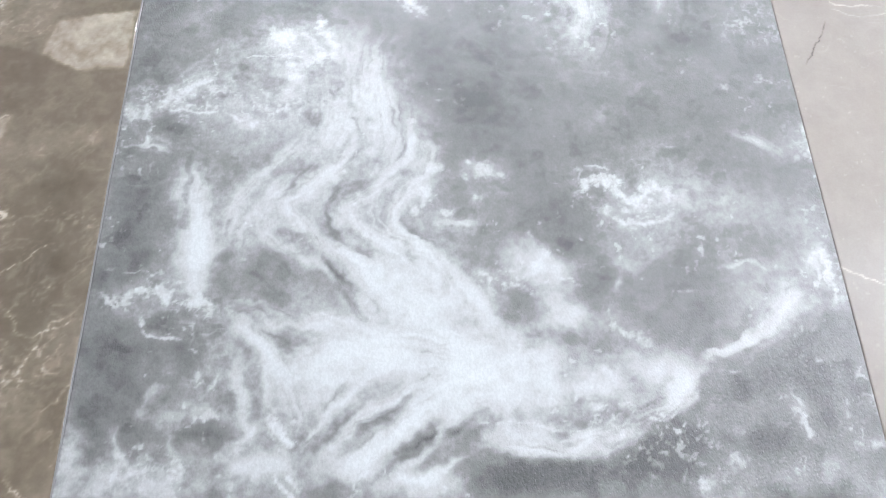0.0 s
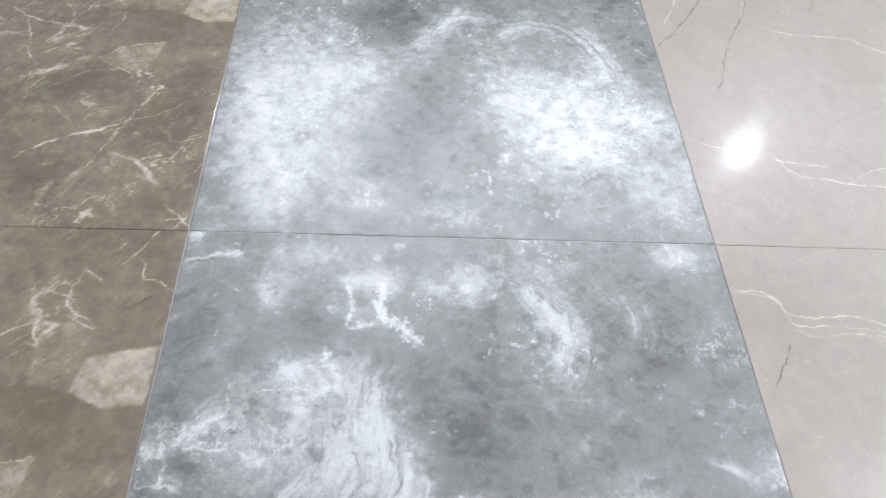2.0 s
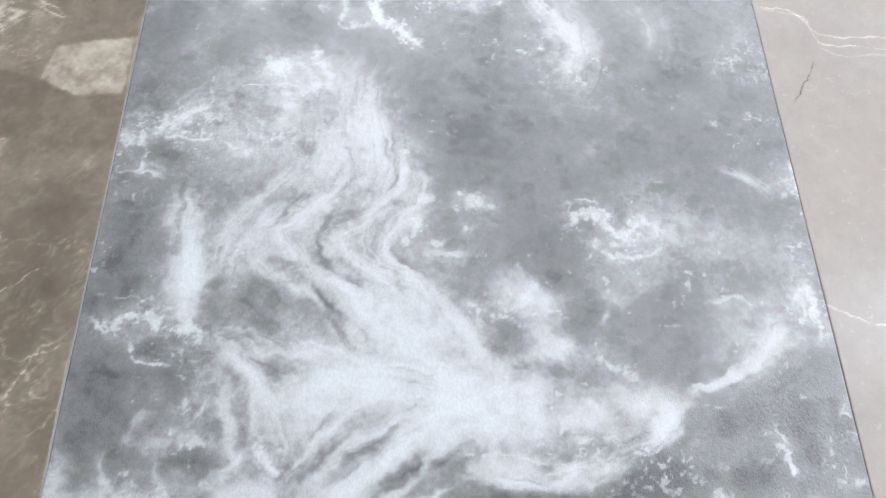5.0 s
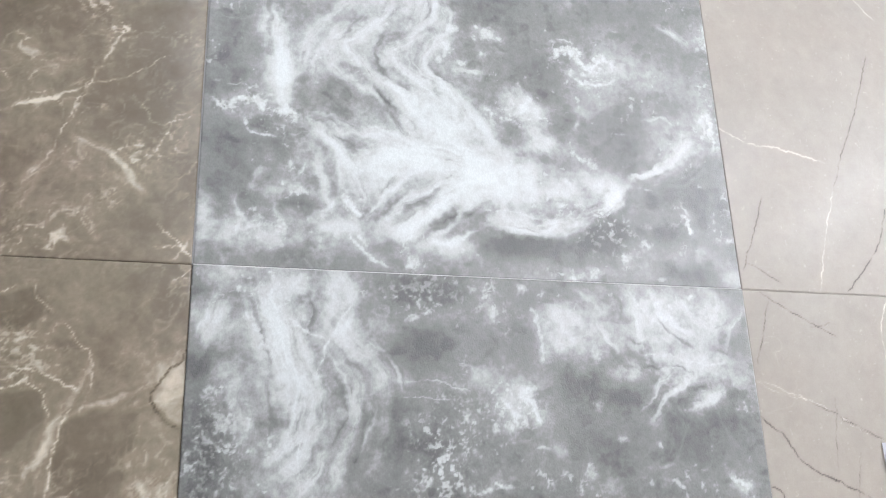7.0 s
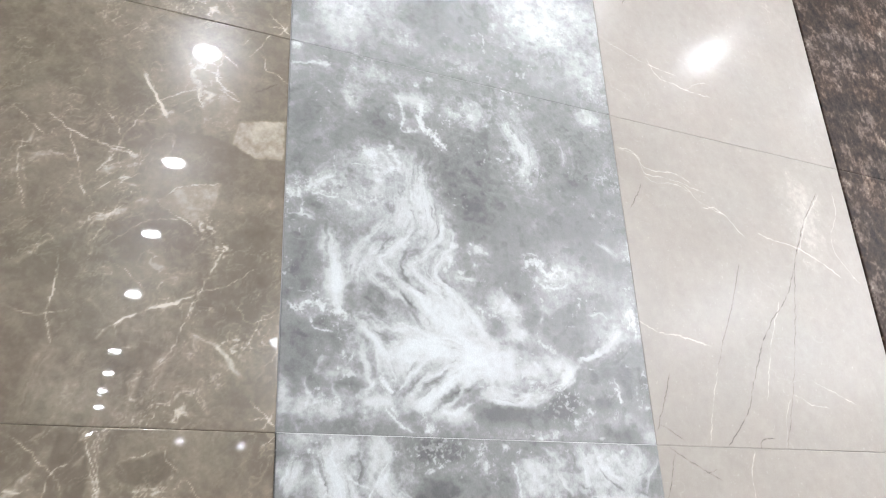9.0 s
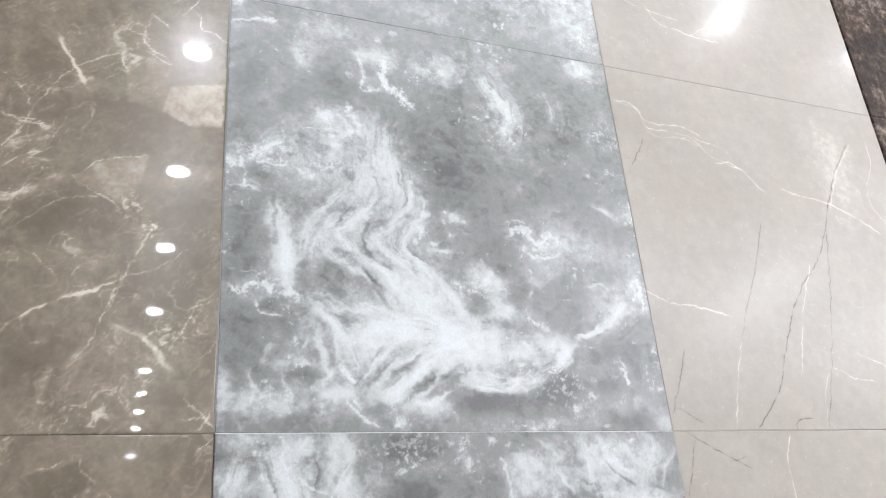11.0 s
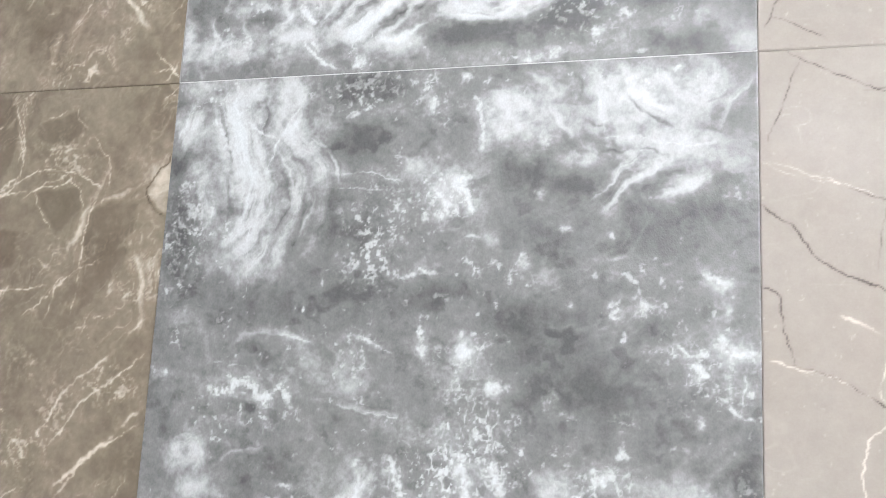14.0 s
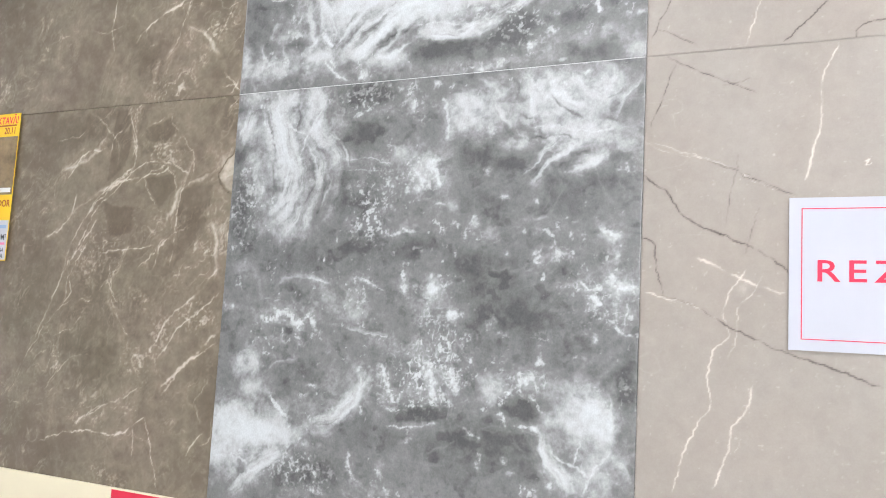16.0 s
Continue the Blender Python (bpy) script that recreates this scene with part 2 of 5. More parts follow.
def wisp(p, width, amount, *flat):
    """A soft cloudy streak, drawn out along its length."""
    cut, s, d, length = along(p, flat, width * 3)
    s2 = s + 9 * fbm(p.u[cut] / 25, p.v[cut] / 25, 2, p.seed + 5)
    d2 = d + 3.0 * fbm(p.u[cut] / 18, p.v[cut] / 18, 3, p.seed + 6)
    seed = p.seed + width + len(flat) + abs(amount) * 3
    comb = 0.6 + 0.66 * fbm(s2 / 75, d2 / 6.5 + s2 / 90, 3, seed, 0.6) + 0.28 * fbm(s2 / 34, d2 / 2.6 + s2 / 50, 2, seed + 2)
    ends = np.clip(s / (width * 1.8 + 8) + 0.1, 0, 1) * np.clip((length - s) / (width * 1.8 + 8) + 0.1, 0, 1)
    p.tone[cut] += amount * np.exp(-(np.abs(d2) / width) ** 1.7) * np.clip(comb, 0.05, 1.35) * ends


def vein(p, width, amount, *flat):
    """A thin, uneven line, light or dark."""
    width = max(width * 0.5, 0.45 * SIZE / p.cells)
    cut, s, d, length = along(p, flat, 16)
    d = d + 2.0 * fbm(s / 11, s * 0, 4, p.seed + amount * 9, 0.65)
    strength = np.clip(0.7 + 0.75 * fbm(s / 14, s * 0, 3, p.seed + width * 7), 0.08, 1.25)
    ends = np.clip((s + 3) / 10, 0, 1) * np.clip((length - s + 3) / 10, 0, 1)
    halo = 0.07 * np.exp(-(d / (width * 5)) ** 2)
    p.tone[cut] += amount * (np.exp(-(np.abs(d) / width) ** 2) + halo) * strength * ends


def cloud(p, amount, x, y, rx, ry):
    """A soft patch with frayed edges."""
    cut = p.near(x - 3 * rx, x + 3 * rx, y - 3 * ry, y + 3 * ry)
    far = np.hypot((p.x[cut] - x) / rx, (p.y[cut] - y) / ry)
    fray = 1 + 0.35 * fbm(p.u[cut] / 16, p.v[cut] / 16, 3, p.seed + x * 0.01)
    p.tone[cut] += amount * np.exp(-(far * fray) ** 2.4) * (0.85 + 0.3 * fbm(p.u[cut] / 9, p.v[cut] / 9, 3, p.seed + 8))


def blot(p, amount, x, y, rx, ry):
    """One white nodule with a broken edge and a thin veil round it."""
    rx, ry = max(rx, 1.2), max(ry, 1.2)
    cut = p.near(x - 3 * rx - 6, x + 3 * rx + 6, y - 3 * ry - 6, y + 3 * ry + 6)
    far = np.hypot((p.x[cut] - x) / rx, (p.y[cut] - y) / ry)
    torn = far + 0.75 * fbm(p.u[cut] / 6, p.v[cut] / 6, 4, p.seed + x * 0.02, 0.65)
    grit = np.clip(0.8 + 0.55 * fbm(p.u[cut] / 2.6, p.v[cut] / 2.6, 2, p.seed + 78), 0.25, 1.2)
    p.tone[cut] += amount * (0.85 * np.clip((1.15 - torn) / 0.95, 0, 1) ** 1.3 * grit + 0.2 * np.exp(-(far / 1.9) ** 2))


def beads(p, width, amount, *flat):
    """A lumpy white line that swells, thins and breaks."""
    width = max(width, 0.7 * SIZE / p.cells)
    cut, s, d, length = along(p, flat, width * 4 + 6)
    d = np.abs(d + min(width, 3.0) * 0.7 * fbm(s / 9, s * 0, 3, p.seed + amount * 7, 0.6))
    swell = width * np.clip(0.75 + 1.05 * fbm(p.u[cut] / 6, p.v[cut] / 6, 4, p.seed + 70, 0.65), 0.05, 1.7)
    ends = np.clip((s + 2) / 5, 0, 1) * np.clip((length - s + 2) / 5, 0, 1)
    grit = np.clip(0.8 + 0.55 * fbm(p.u[cut] / 2.6, p.v[cut] / 2.6, 2, p.seed + 78), 0.25, 1.2)
    p.tone[cut] += amount * ends * (0.9 * np.clip((swell - d) / (1.0 * width + 0.5) + 0.15, 0, 1) * grit + 0.16 * np.exp(-(d / (width * 2.2)) ** 2))


def lace(p, amount, x, y, rx, ry):
    """A patch of white, branching bits with grey gaps."""
    cut = p.near(x - 2.2 * rx, x + 2.2 * rx, y - 2.2 * ry, y + 2.2 * ry)
    far = np.exp(-np.hypot((p.x[cut] - x) / (rx * 1.05), (p.y[cut] - y) / (ry * 1.05)) ** 2.4)
    ridge = np.exp(-(fbm(p.x[cut] / 11, p.y[cut] / 11, 3, p.seed + 72 + x * 0.01, 0.6) / 0.13) ** 2)
    gate = np.clip(0.25 + 1.3 * fbm(p.u[cut] / 8, p.v[cut] / 8, 2, p.seed + 74 + y * 0.01), 0, 1)
    lumps = np.clip((fbm(p.u[cut] / 5.5, p.v[cut] / 5.5, 3, p.seed + 76, 0.6) - 0.42) / 0.25, 0, 1)
    p.tone[cut] += amount * far * (np.clip(ridge * gate + 0.6 * lumps, 0, 1) + 0.12)


def crumbs(p, amount, x, y, rx, ry):
    """A patch of broken light bits."""
    cut = p.near(x - 2.5 * rx, x + 2.5 * rx, y - 2.5 * ry, y + 2.5 * ry)
    far = np.exp(-np.hypot((p.x[cut] - x) / (rx * 1.1), (p.y[cut] - y) / (ry * 1.1)) ** 2.2)
    big = fbm(p.x[cut] / 6, p.y[cut] / 6, 3, p.seed + 11 + x * 0.013, 0.6)
    small = fbm(p.u[cut] / 3, p.v[cut] / 3, 2, p.seed + 13)
    bits = np.clip((big + 0.5 * small - 0.75 + 0.8 * far) / 0.5, 0, 1.05)
    holes = np.clip((-big - 0.4 * small - 0.5 + 0.6 * far) / 0.5, 0, 1)
    p.tone[cut] += amount * far * (bits - 0.14 * holes)


def shard(p, amount, *flat):
    """An angular piece of another shade, with a clean broken edge."""
    c = np.array(flat, np.float32).reshape(-1, 2)
    cut = p.near(c[:, 0].min() - 8, c[:, 0].max() + 8, c[:, 1].min() - 8, c[:, 1].max() + 8)
    x, y = p.x[cut], p.y[cut]
    turn = np.sign(sum(a[0] * b[1] - a[1] * b[0] for a, b in zip(c, np.roll(c, -1, 0))))
    inside = np.full(x.shape, 1e3, np.float32)
    for a, b in zip(c, np.roll(c, -1, 0)):
        d = (b - a) / (np.hypot(*(b - a)) + 1e-6)
        inside = np.minimum(inside, turn * (d[0] * (y - a[1]) - d[1] * (x - a[0])))
    p.tone[cut] += amount * np.clip(inside / 3.5 + 0.5, 0, 1) * (1 + 0.25 * fbm(p.u[cut] / 12, p.v[cut] / 12, 3, p.seed + 15))


def grey_base(p, level):
    """Cloudy grey ground: broad soft drifts, faint mottling, a few loose white specks."""
    u, v, s = p.x, p.y, p.seed
    bend = 40 * fbm(u / 120, v / 120, 2, s + 20)
    p.tone += level + 0.055 * fbm((u + bend) / 95, (v - bend) / 95, 3, s + 21) + 0.065 * fbm((u + bend) / 34, v / 30, 4, s + 22, 0.6) + 0.04 * fbm(u / 7, v / 7, 3, s + 29)
    curl = 1 - np.abs(fbm((u + 1.5 * bend) / 70, (v + bend) / 55, 4, s + 26, 0.6))
    p.tone += 0.10 * np.clip((curl - 0.7) / 0.3, 0, 1) ** 2 * np.clip(0.45 + fbm(u / 100, v / 100, 2, s + 27), 0, 1)
    dents = fbm(u / 16, v / 13, 3, s + 28, 0.5)
    p.tone -= 0.11 * np.clip((dents - 0.25) / 0.4, 0, 1)
    specks = fbm(u / 7, v / 7, 3, s + 24, 0.6) + 0.45 * fbm(u / 70, v / 70, 2, s + 25)
    p.tone += 0.3 * np.clip((specks - 0.78) / 0.35, 0, 1)


def frayed(p, amount):
    """Breaks up the marks drawn so far with fine mottling."""
    u, v, s = p.u, p.v, p.seed
    x, y = u + 5 * fbm(u / 22, v / 22, 2, s + 62), v + 5 * fbm(u / 22, v / 22, 2, s + 63)
    p.tone *= 1 + amount * (0.7 * fbm(x / 14, y / 14, 4, s + 60, 0.65) + 0.55 * fbm(u / 3.4, v / 3.4, 2, s + 61))


def settled(p, top=1.0):
    """The tone with its highlights rounded off."""
    t = p.tone
    return np.where(t > 0.7, 0.7 + (top - 0.7) * (1 - np.exp(-(t - 0.7) / (top - 0.7))), np.maximum(t, 0.02))


def grey_print_low():
    p = Print(1, 3.0, 560)
    grey_base(p, 0.23)
    wisp(p, 17, 0.65, 59, 593, 70, 563, 82, 531, 95, 500, 105, 479, 102, 451, 88, 426)
    cloud(p, 0.44, 84, 590, 27, 16.6)
    cloud(p, 0.34, 92, 497, 17.5, 28.7)
    wisp(p, 15, 0.52, 23, 578, 16, 548, 8, 522)
    cloud(p, 0.34, 17, 546, 17.5, 21.1)
    cloud(p, 0.29, 26, 592, 24.5, 13.6)
    cloud(p, 0.48, 135, 580, 21, 25)
    wisp(p, 4.5, 0.45, 148, 593, 149, 558, 131, 530)
    beads(p, 1.4, 0.5, 150, 564, 134, 539, 125, 524, 116, 492)
    beads(p, 1.3, 0.5, 71, 574, 85, 554, 102, 541, 124, 532)
    beads(p, 3.1, 0.7, 49, 553, 59, 541, 65, 526)
    wisp(p, 9, 0.42, 122, 554, 155, 522, 177, 501, 183, 478)
    wisp(p, 6.2, 0.33, 154, 540, 187, 514, 209, 481)
    wisp(p, 5.1, 0.39, 151, 501, 157, 476, 151, 451, 138, 422, 125, 390)
    wisp(p, 4.5, 0.33, 170, 481, 167, 451, 154, 417)
    wisp(p, 4.5, 0.23, 184, 476, 178, 436, 165, 402)
    wisp(p, 3.4, 0.39, 124, 525, 141, 502, 154, 466)
    wisp(p, 7.9, 0.33, 46, 503, 44, 472, 58, 441, 76, 421)
    cloud(p, 0.29, 31, 503, 16.5, 10.1)
    wisp(p, 6.8, 0.52, 111, 441, 98, 416, 77, 401)
    wisp(p, 5.7, 0.39, 126, 431, 113, 402, 94, 387)
    wisp(p, 5.6, 0.39, 88, 451, 85, 431, 65, 416)
    cloud(p, 0.29, 94, 392, 34.5, 13)
    cloud(p, 0.17, 46, 451, 17.5, 33.7)
    wisp(p, 2.8, -0.29, 114, 512, 122, 481, 114, 451)
    wisp(p, 2.8, -0.23, 67, 503, 76, 472, 73, 441)
    wisp(p, 2.8, -0.23, 140, 522, 162, 496)
    vein(p, 1, 0.3, 101, 441, 100, 411, 104, 363)
    cloud(p, -0.2, 23, 436, 24, 61.9)
    lace(p, 0.32, 25, 421, 27, 55.8)
    crumbs(p, 0.3, 24, 426, 32, 61.3)
    blot(p, 0.45, 21, 483, 7.5, 5.52)
    blot(p, 0.45, 4, 283, 5, 6.58)
    blot(p, 0.63, 19, 284, 4.5, 4.03)
    cloud(p, -0.2, 10, 508, 15, 8.56)
    blot(p, 0.36, -42, 591, 8.5, 5.02)
    cloud(p, -0.26, 219, 580, 53, 23)
    crumbs(p, 0.4, 224, 580, 51, 23.5)
    beads(p, 2.5, 0.65, 204, 552, 215, 556, 227, 558)
    lace(p, 0.41, 289, 580, 17.5, 23.5)
    lace(p, 0.32, 309, 554, 14.5, 20)
    blot(p, 0.54, 328, 592, 6.52, 7)
    blot(p, 0.45, 294, 562, 4, 9.01)
    beads(p, 3.1, 0.5, 338, 573, 343, 548, 346, 517)
    blot(p, 0.41, 350, 586, 3.5, 4.03)
    cloud(p, -0.18, 236, 531, 49.5, 22.5)
    vein(p, 1.5, 0.45, 203, 491, 233, 493, 268, 485)
    vein(p, 1.2, 0.35, 189, 478, 219, 477, 254, 475)
    lace(p, 0.68, 312, 468, 26, 22)
    blot(p, 0.72, 328, 482, 10, 8)
    beads(p, 4.5, 0.85, 331, 474, 336, 464, 341, 453)
    beads(p, 3, 0.7, 300, 474, 310, 466, 318, 459)
    blot(p, 0.54, 310, 450, 4, 3)
    lace(p, 0.5, 270, 455, 13.5, 10)
    lace(p, 0.36, 248, 485, 22, 14)
    crumbs(p, 0.45, 237, 422, 34, 53.1)
    lace(p, 0.36, 256, 432, 19.5, 14.5)
    lace(p, 0.27, 233, 403, 24, 24)
    blot(p, 0.5, 199, 413, 3, 4.5)
    blot(p, 0.54, 188, 382, 2.06, 5.52)
    cloud(p, 0.48, 376, 545, 32, 23)
    cloud(p, 0.34, 364, 565, 26, 13)
    blot(p, 0.32, 407, 522, 8.5, 11.5)
    blot(p, 0.27, 367, 528, 9, 7)
    wisp(p, 10, 0.33, 376, 592, 399, 582, 427, 556)
    wisp(p, 4.5, 0.39, 446, 595, 459, 567, 463, 526)
    wisp(p, 7, 0.26, 404, 556, 427, 531, 445, 517)
    cloud(p, 0.23, 499, 554, 36.5, 27)
    cloud(p, 0.29, 486, 583, 34.5, 14.5)
    cloud(p, 0.29, 556, 567, 28.5, 26.5)
    cloud(p, 0.32, 528, 503, 56.5, 18.5)
    cloud(p, 0.21, 512, 518, 57.5, 11.5)
    beads(p, 1, 0.35, 465, 523, 499, 521, 533, 515, 567, 513)
    wisp(p, 6, 0.65, 526, 506, 491, 479, 461, 446)
    wisp(p, 4.5, 0.45, 505, 511, 474, 483, 449, 462)
    wisp(p, 7, 0.59, 562, 487, 532, 469, 506, 460)
    wisp(p, 5.6, 0.39, 482, 579, 504, 554, 534, 543)
    wisp(p, 5, 0.39, 513, 592, 530, 567, 564, 552)
    wisp(p, 4.5, 0.39, 567, 595, 559, 569, 543, 557)
    wisp(p, 3.6, 0.39, 598, 579, 579, 554, 567, 524)
    wisp(p, 2.5, -0.25, 480, 485, 507, 504)
    wisp(p, 3.4, -0.23, 513, 476, 489, 464)
    wisp(p, 3.6, -0.23, 504, 561, 530, 553)
    wisp(p, 4, -0.23, 434, 590, 445, 560)
    wisp(p, 3, -0.21, 547, 548, 578, 566)
    wisp(p, 3.4, -0.21, 544, 586, 530, 572)
    cloud(p, -0.16, 575, 540, 13.5, 12)
    lace(p, 0.36, 582, 468, 18.5, 9.51)
    cloud(p, -0.26, 384, 486, 22.5, 15.5)
    cloud(p, -0.26, 436, 476, 32, 11.5)
    cloud(p, -0.2, 544, 455, 44, 11)
    cloud(p, -0.13, 509, 428, 56, 24.5)
    cloud(p, 0.29, 436, 502, 30, 7.5)
    cloud(p, 0.23, 292, 500, 31.5, 13.5)
    blot(p, 0.32, 407, 467, 8, 5.5)
    blot(p, 0.5, 431, 434, 5.5, 4)
    blot(p, 0.5, 471, 429, 3.5, 5)
    blot(p, 0.36, 534, 426, 3, 2.5)
    blot(p, 0.45, 339, 429, 6.5, 2.5)
    cloud(p, 0.23, 359, 425, 10, 10)
    blot(p, 0.54, 391, 405, 6.5, 6.5)
    lace(p, 0.41, 389, 386, 15.5, 10.5)
    cloud(p, 0.21, 416, 385, 10.5, 17.5)
    lace(p, 0.45, 342, 395, 17.5, 9.01)
    cloud(p, -0.18, 328, 372, 15.5, 7.02)
    beads(p, 3, 0.55, 257, 394, 273, 389, 292, 393, 310, 390)
    cloud(p, 0.23, 479, 407, 11, 3)
    blot(p, 0.41, 458, 394, 2.5, 2.5)
    vein(p, 0.89, 0.3, 469, 392, 470, 385)
    beads(p, 3.6, 0.8, 473, 368, 477, 356, 484, 351)
    blot(p, 0.63, 486, 334, 3, 5)
    blot(p, 0.45, 503, 362, 5, 6)
    lace(p, 0.32, 501, 362, 19, 11)
    blot(p, 0.45, 435, 365, 4, 3)
    beads(p, 4.4, 0.8, 555, 394, 564, 389, 575, 386)
    cloud(p, 0.34, 570, 385, 9, 5.5)
    blot(p, 0.36, 574, 364, 3, 7.5)
    blot(p, 0.36, 580, 413, 2, 2.5)
    blot(p, 0.72, 566, 336, 5.52, 7.52)
    blot(p, 0.72, 580, 326, 12, 5)
    lace(p, 0.54, 567, 321, 30, 13.5)
    beads(p, 3.7, 0.85, 543, 314, 547, 308, 554, 300)
    beads(p, 2, 0.6, 531, 330, 539, 320, 556, 325)
    beads(p, 2, 0.6, 566, 285, 579, 275, 594, 269)
    beads(p, 1.6, 0.5, 574, 305, 575, 283)
    beads(p, 1.4, 0.5, 587, 308, 584, 283)
    lace(p, 0.41, 554, 288, 33.5, 17)
    blot(p, 0.45, 547, 263, 5.52, 6.5)
    lace(p, 0.32, 519, 320, 16.5, 12.5)
    beads(p, 3.6, 0.75, 291, 349, 293, 333, 299, 312)
    blot(p, 0.54, 294, 317, 5.5, 5.02)
    blot(p, 0.72, 339, 317, 6.02, 7.5)
    blot(p, 0.54, 336, 332, 2.55, 4.5)
    lace(p, 0.45, 321, 302, 27, 19.5)
    lace(p, 0.27, 357, 319, 17.5, 11)
    blot(p, 0.54, 363, 282, 11.5, 6)
    lace(p, 0.27, 237, 328, 24, 8)
    beads(p, 1.8, 0.5, 222, 328, 242, 325, 266, 313)
    blot(p, 0.68, 160, 353, 1.5, 3)
    blot(p, 0.68, 170, 353, 1.5, 3)
    blot(p, 0.68, 183, 349, 2, 2)
    wisp(p, 5.1, 0.26, 90, 310, 110, 323, 145, 328, 177, 320)
    beads(p, 1.8, 0.5, 145, 325, 165, 323, 178, 318)
    cloud(p, -0.13, 128, 307, 17.5, 12)
    beads(p, 5.4, 0.9, 74, 272, 90, 268, 99, 279, 117, 276, 126, 265, 141, 266, 155, 274, 161, 263)
    lace(p, 0.45, 139, 246, 36.6, 13.5)
    cloud(p, -0.39, 119, 254, 10, 6.02)
    beads(p, 1.8, 0.6, 107, 257, 113, 242)
    vein(p, 1.5, 0.5, 72, 297, 83, 297)
    vein(p, 1.5, 0.5, 90, 294, 100, 295)
    vein(p, 1.5, 0.5, 102, 294, 110, 294)
    lace(p, 0.36, 28, 320, 16, 13.6)
    cloud(p, 0.21, 36, 341, 18.5, 10.6)
    wisp(p, 6, 0.13, 51, 352, 67, 305, 69, 277)
    cloud(p, 0.11, 200, 300, 52.5, 24.5)
    cloud(p, 0.15, 230, 279, 31, 13.5)
    wisp(p, 5.7, 0.26, 203, 265, 241, 258, 282, 254)
    vein(p, 1, 0.3, 241, 255, 278, 251)
    cloud(p, -0.1, 167, 359, 65, 25.6)
    cloud(p, -0.13, 464, 284, 55.1, 18.5)
    cloud(p, -0.13, 217, 521, 33.5, 17)
    cloud(p, -0.13, 422, 351, 48, 29)
    cloud(p, 0.4, 55, 200, 26.6, 14.1)
    cloud(p, 0.4, 68, 168, 25.6, 13.6)
    wisp(p, 9, 0.39, 34, 205, 58, 218, 75, 192)
    cloud(p, 0.46, 17, 124, 44.7, 22.6)
    cloud(p, 0.57, 12, 79, 44.3, 24.6)
    cloud(p, 0.48, 64, 105, 48.2, 20.6)
    cloud(p, 0.46, 107, 115, 41.7, 17.1)
    wisp(p, 11, 0.59, 123, 88, 78, 60, 33, 21)
    wisp(p, 7.6, 0.52, 144, 113, 97, 66, 61, 36)
    wisp(p, 9, 0.45, 19, 156, 52, 127, 93, 107)
    wisp(p, 5.7, -0.23, 50, 142, 83, 114)
    wisp(p, 5.7, -0.23, 47, 79, 94, 92)
    vein(p, 2.7, 0.4, 12, 72, 58, 69, 69, 58)
    wisp(p, 8.6, 0.52, 164, 125, 193, 129, 219, 150, 235, 173, 239, 207)
    wisp(p, 4.5, 0.52, 161, 131, 200, 144, 226, 180)
    wisp(p, 11, 0.26, 208, 156, 241, 189, 256, 219)
    beads(p, 4, 0.65, 95, 162, 108, 148, 124, 135)
    blot(p, 0.54, 162, 180, 7.52, 2.55)
    blot(p, 0.36, 171, 210, 3, 3)
    blot(p, 0.36, 236, 210, 5.52, 2.55)
    cloud(p, -0.16, 151, 189, 50.6, 25.6)
    wisp(p, 3.8, 0.26, 85, 192, 103, 209, 149, 220)
    lace(p, 0.68, 320, 195, 52.7, 34.1)
    beads(p, 4, 0.7, 269, 216, 279, 192, 288, 169)
    beads(p, 4.5, 0.7, 338, 225, 345, 182)
    beads(p, 5.3, 0.7, 368, 223, 376, 188)
    lace(p, 0.54, 357, 226, 35.1, 42.1)
    lace(p, 0.36, 336, 260, 20, 28.5)
    shard(p, -0.14, 287, 162, 325, 169, 364, 178, 369, 156, 344, 147, 296, 144)
    beads(p, 2.3, 0.55, 276, 165, 301, 160, 329, 168, 353, 172)
    beads(p, 2.3, 0.6, 282, 138, 311, 138, 354, 145)
    vein(p, 1.5, 0.4, 369, 181, 369, 151)
    cloud(p, 0.52, 424, 197, 14.5, 19.5)
    beads(p, 4.2, 0.8, 438, 176, 445, 191, 450, 198)
    beads(p, 3.3, 0.7, 436, 169, 443, 160)
    beads(p, 2.8, 0.9, 459, 155, 487, 154)
    blot(p, 0.54, 470, 213, 14.5, 7.02)
    lace(p, 0.41, 467, 209, 32.1, 15)
    blot(p, 0.54, 485, 234, 6, 7)
    cloud(p, -0.29, 465, 177, 25.1, 11.5)
    cloud(p, -0.18, 326, 159, 35.2, 12.5)
    beads(p, 2.8, 0.6, 475, 193, 488, 174)
    cloud(p, 0.48, 548, 173, 23.6, 29.5)
    cloud(p, 0.46, 507, 166, 19.6, 10)
    wisp(p, 9.5, 0.65, 488, 154, 497, 126, 513, 104, 531, 80)
    wisp(p, 7.9, 0.39, 530, 191, 561, 178, 572, 137)
    beads(p, 1.5, 0.5, 573, 137, 553, 115, 544, 82)
    beads(p, 1.6, 0.5, 502, 130, 526, 118, 548, 108)
    vein(p, 1.3, 0.4, 540, 147, 526, 118)
    wisp(p, 4.4, 0.33, 566, 207, 575, 150)
    wisp(p, 4.1, 0.33, 575, 138, 598, 103)
    cloud(p, 0.23, 560, 104, 35.8, 24.5)
    cloud(p, 0.17, 516, 196, 45.1, 21.5)
    cloud(p, -0.26, 588, 212, 12.5, 25)
    crumbs(p, 0.3, 588, 212, 12.5, 25.5)
    lace(p, 0.41, 391, 253, 20.1, 9.51)
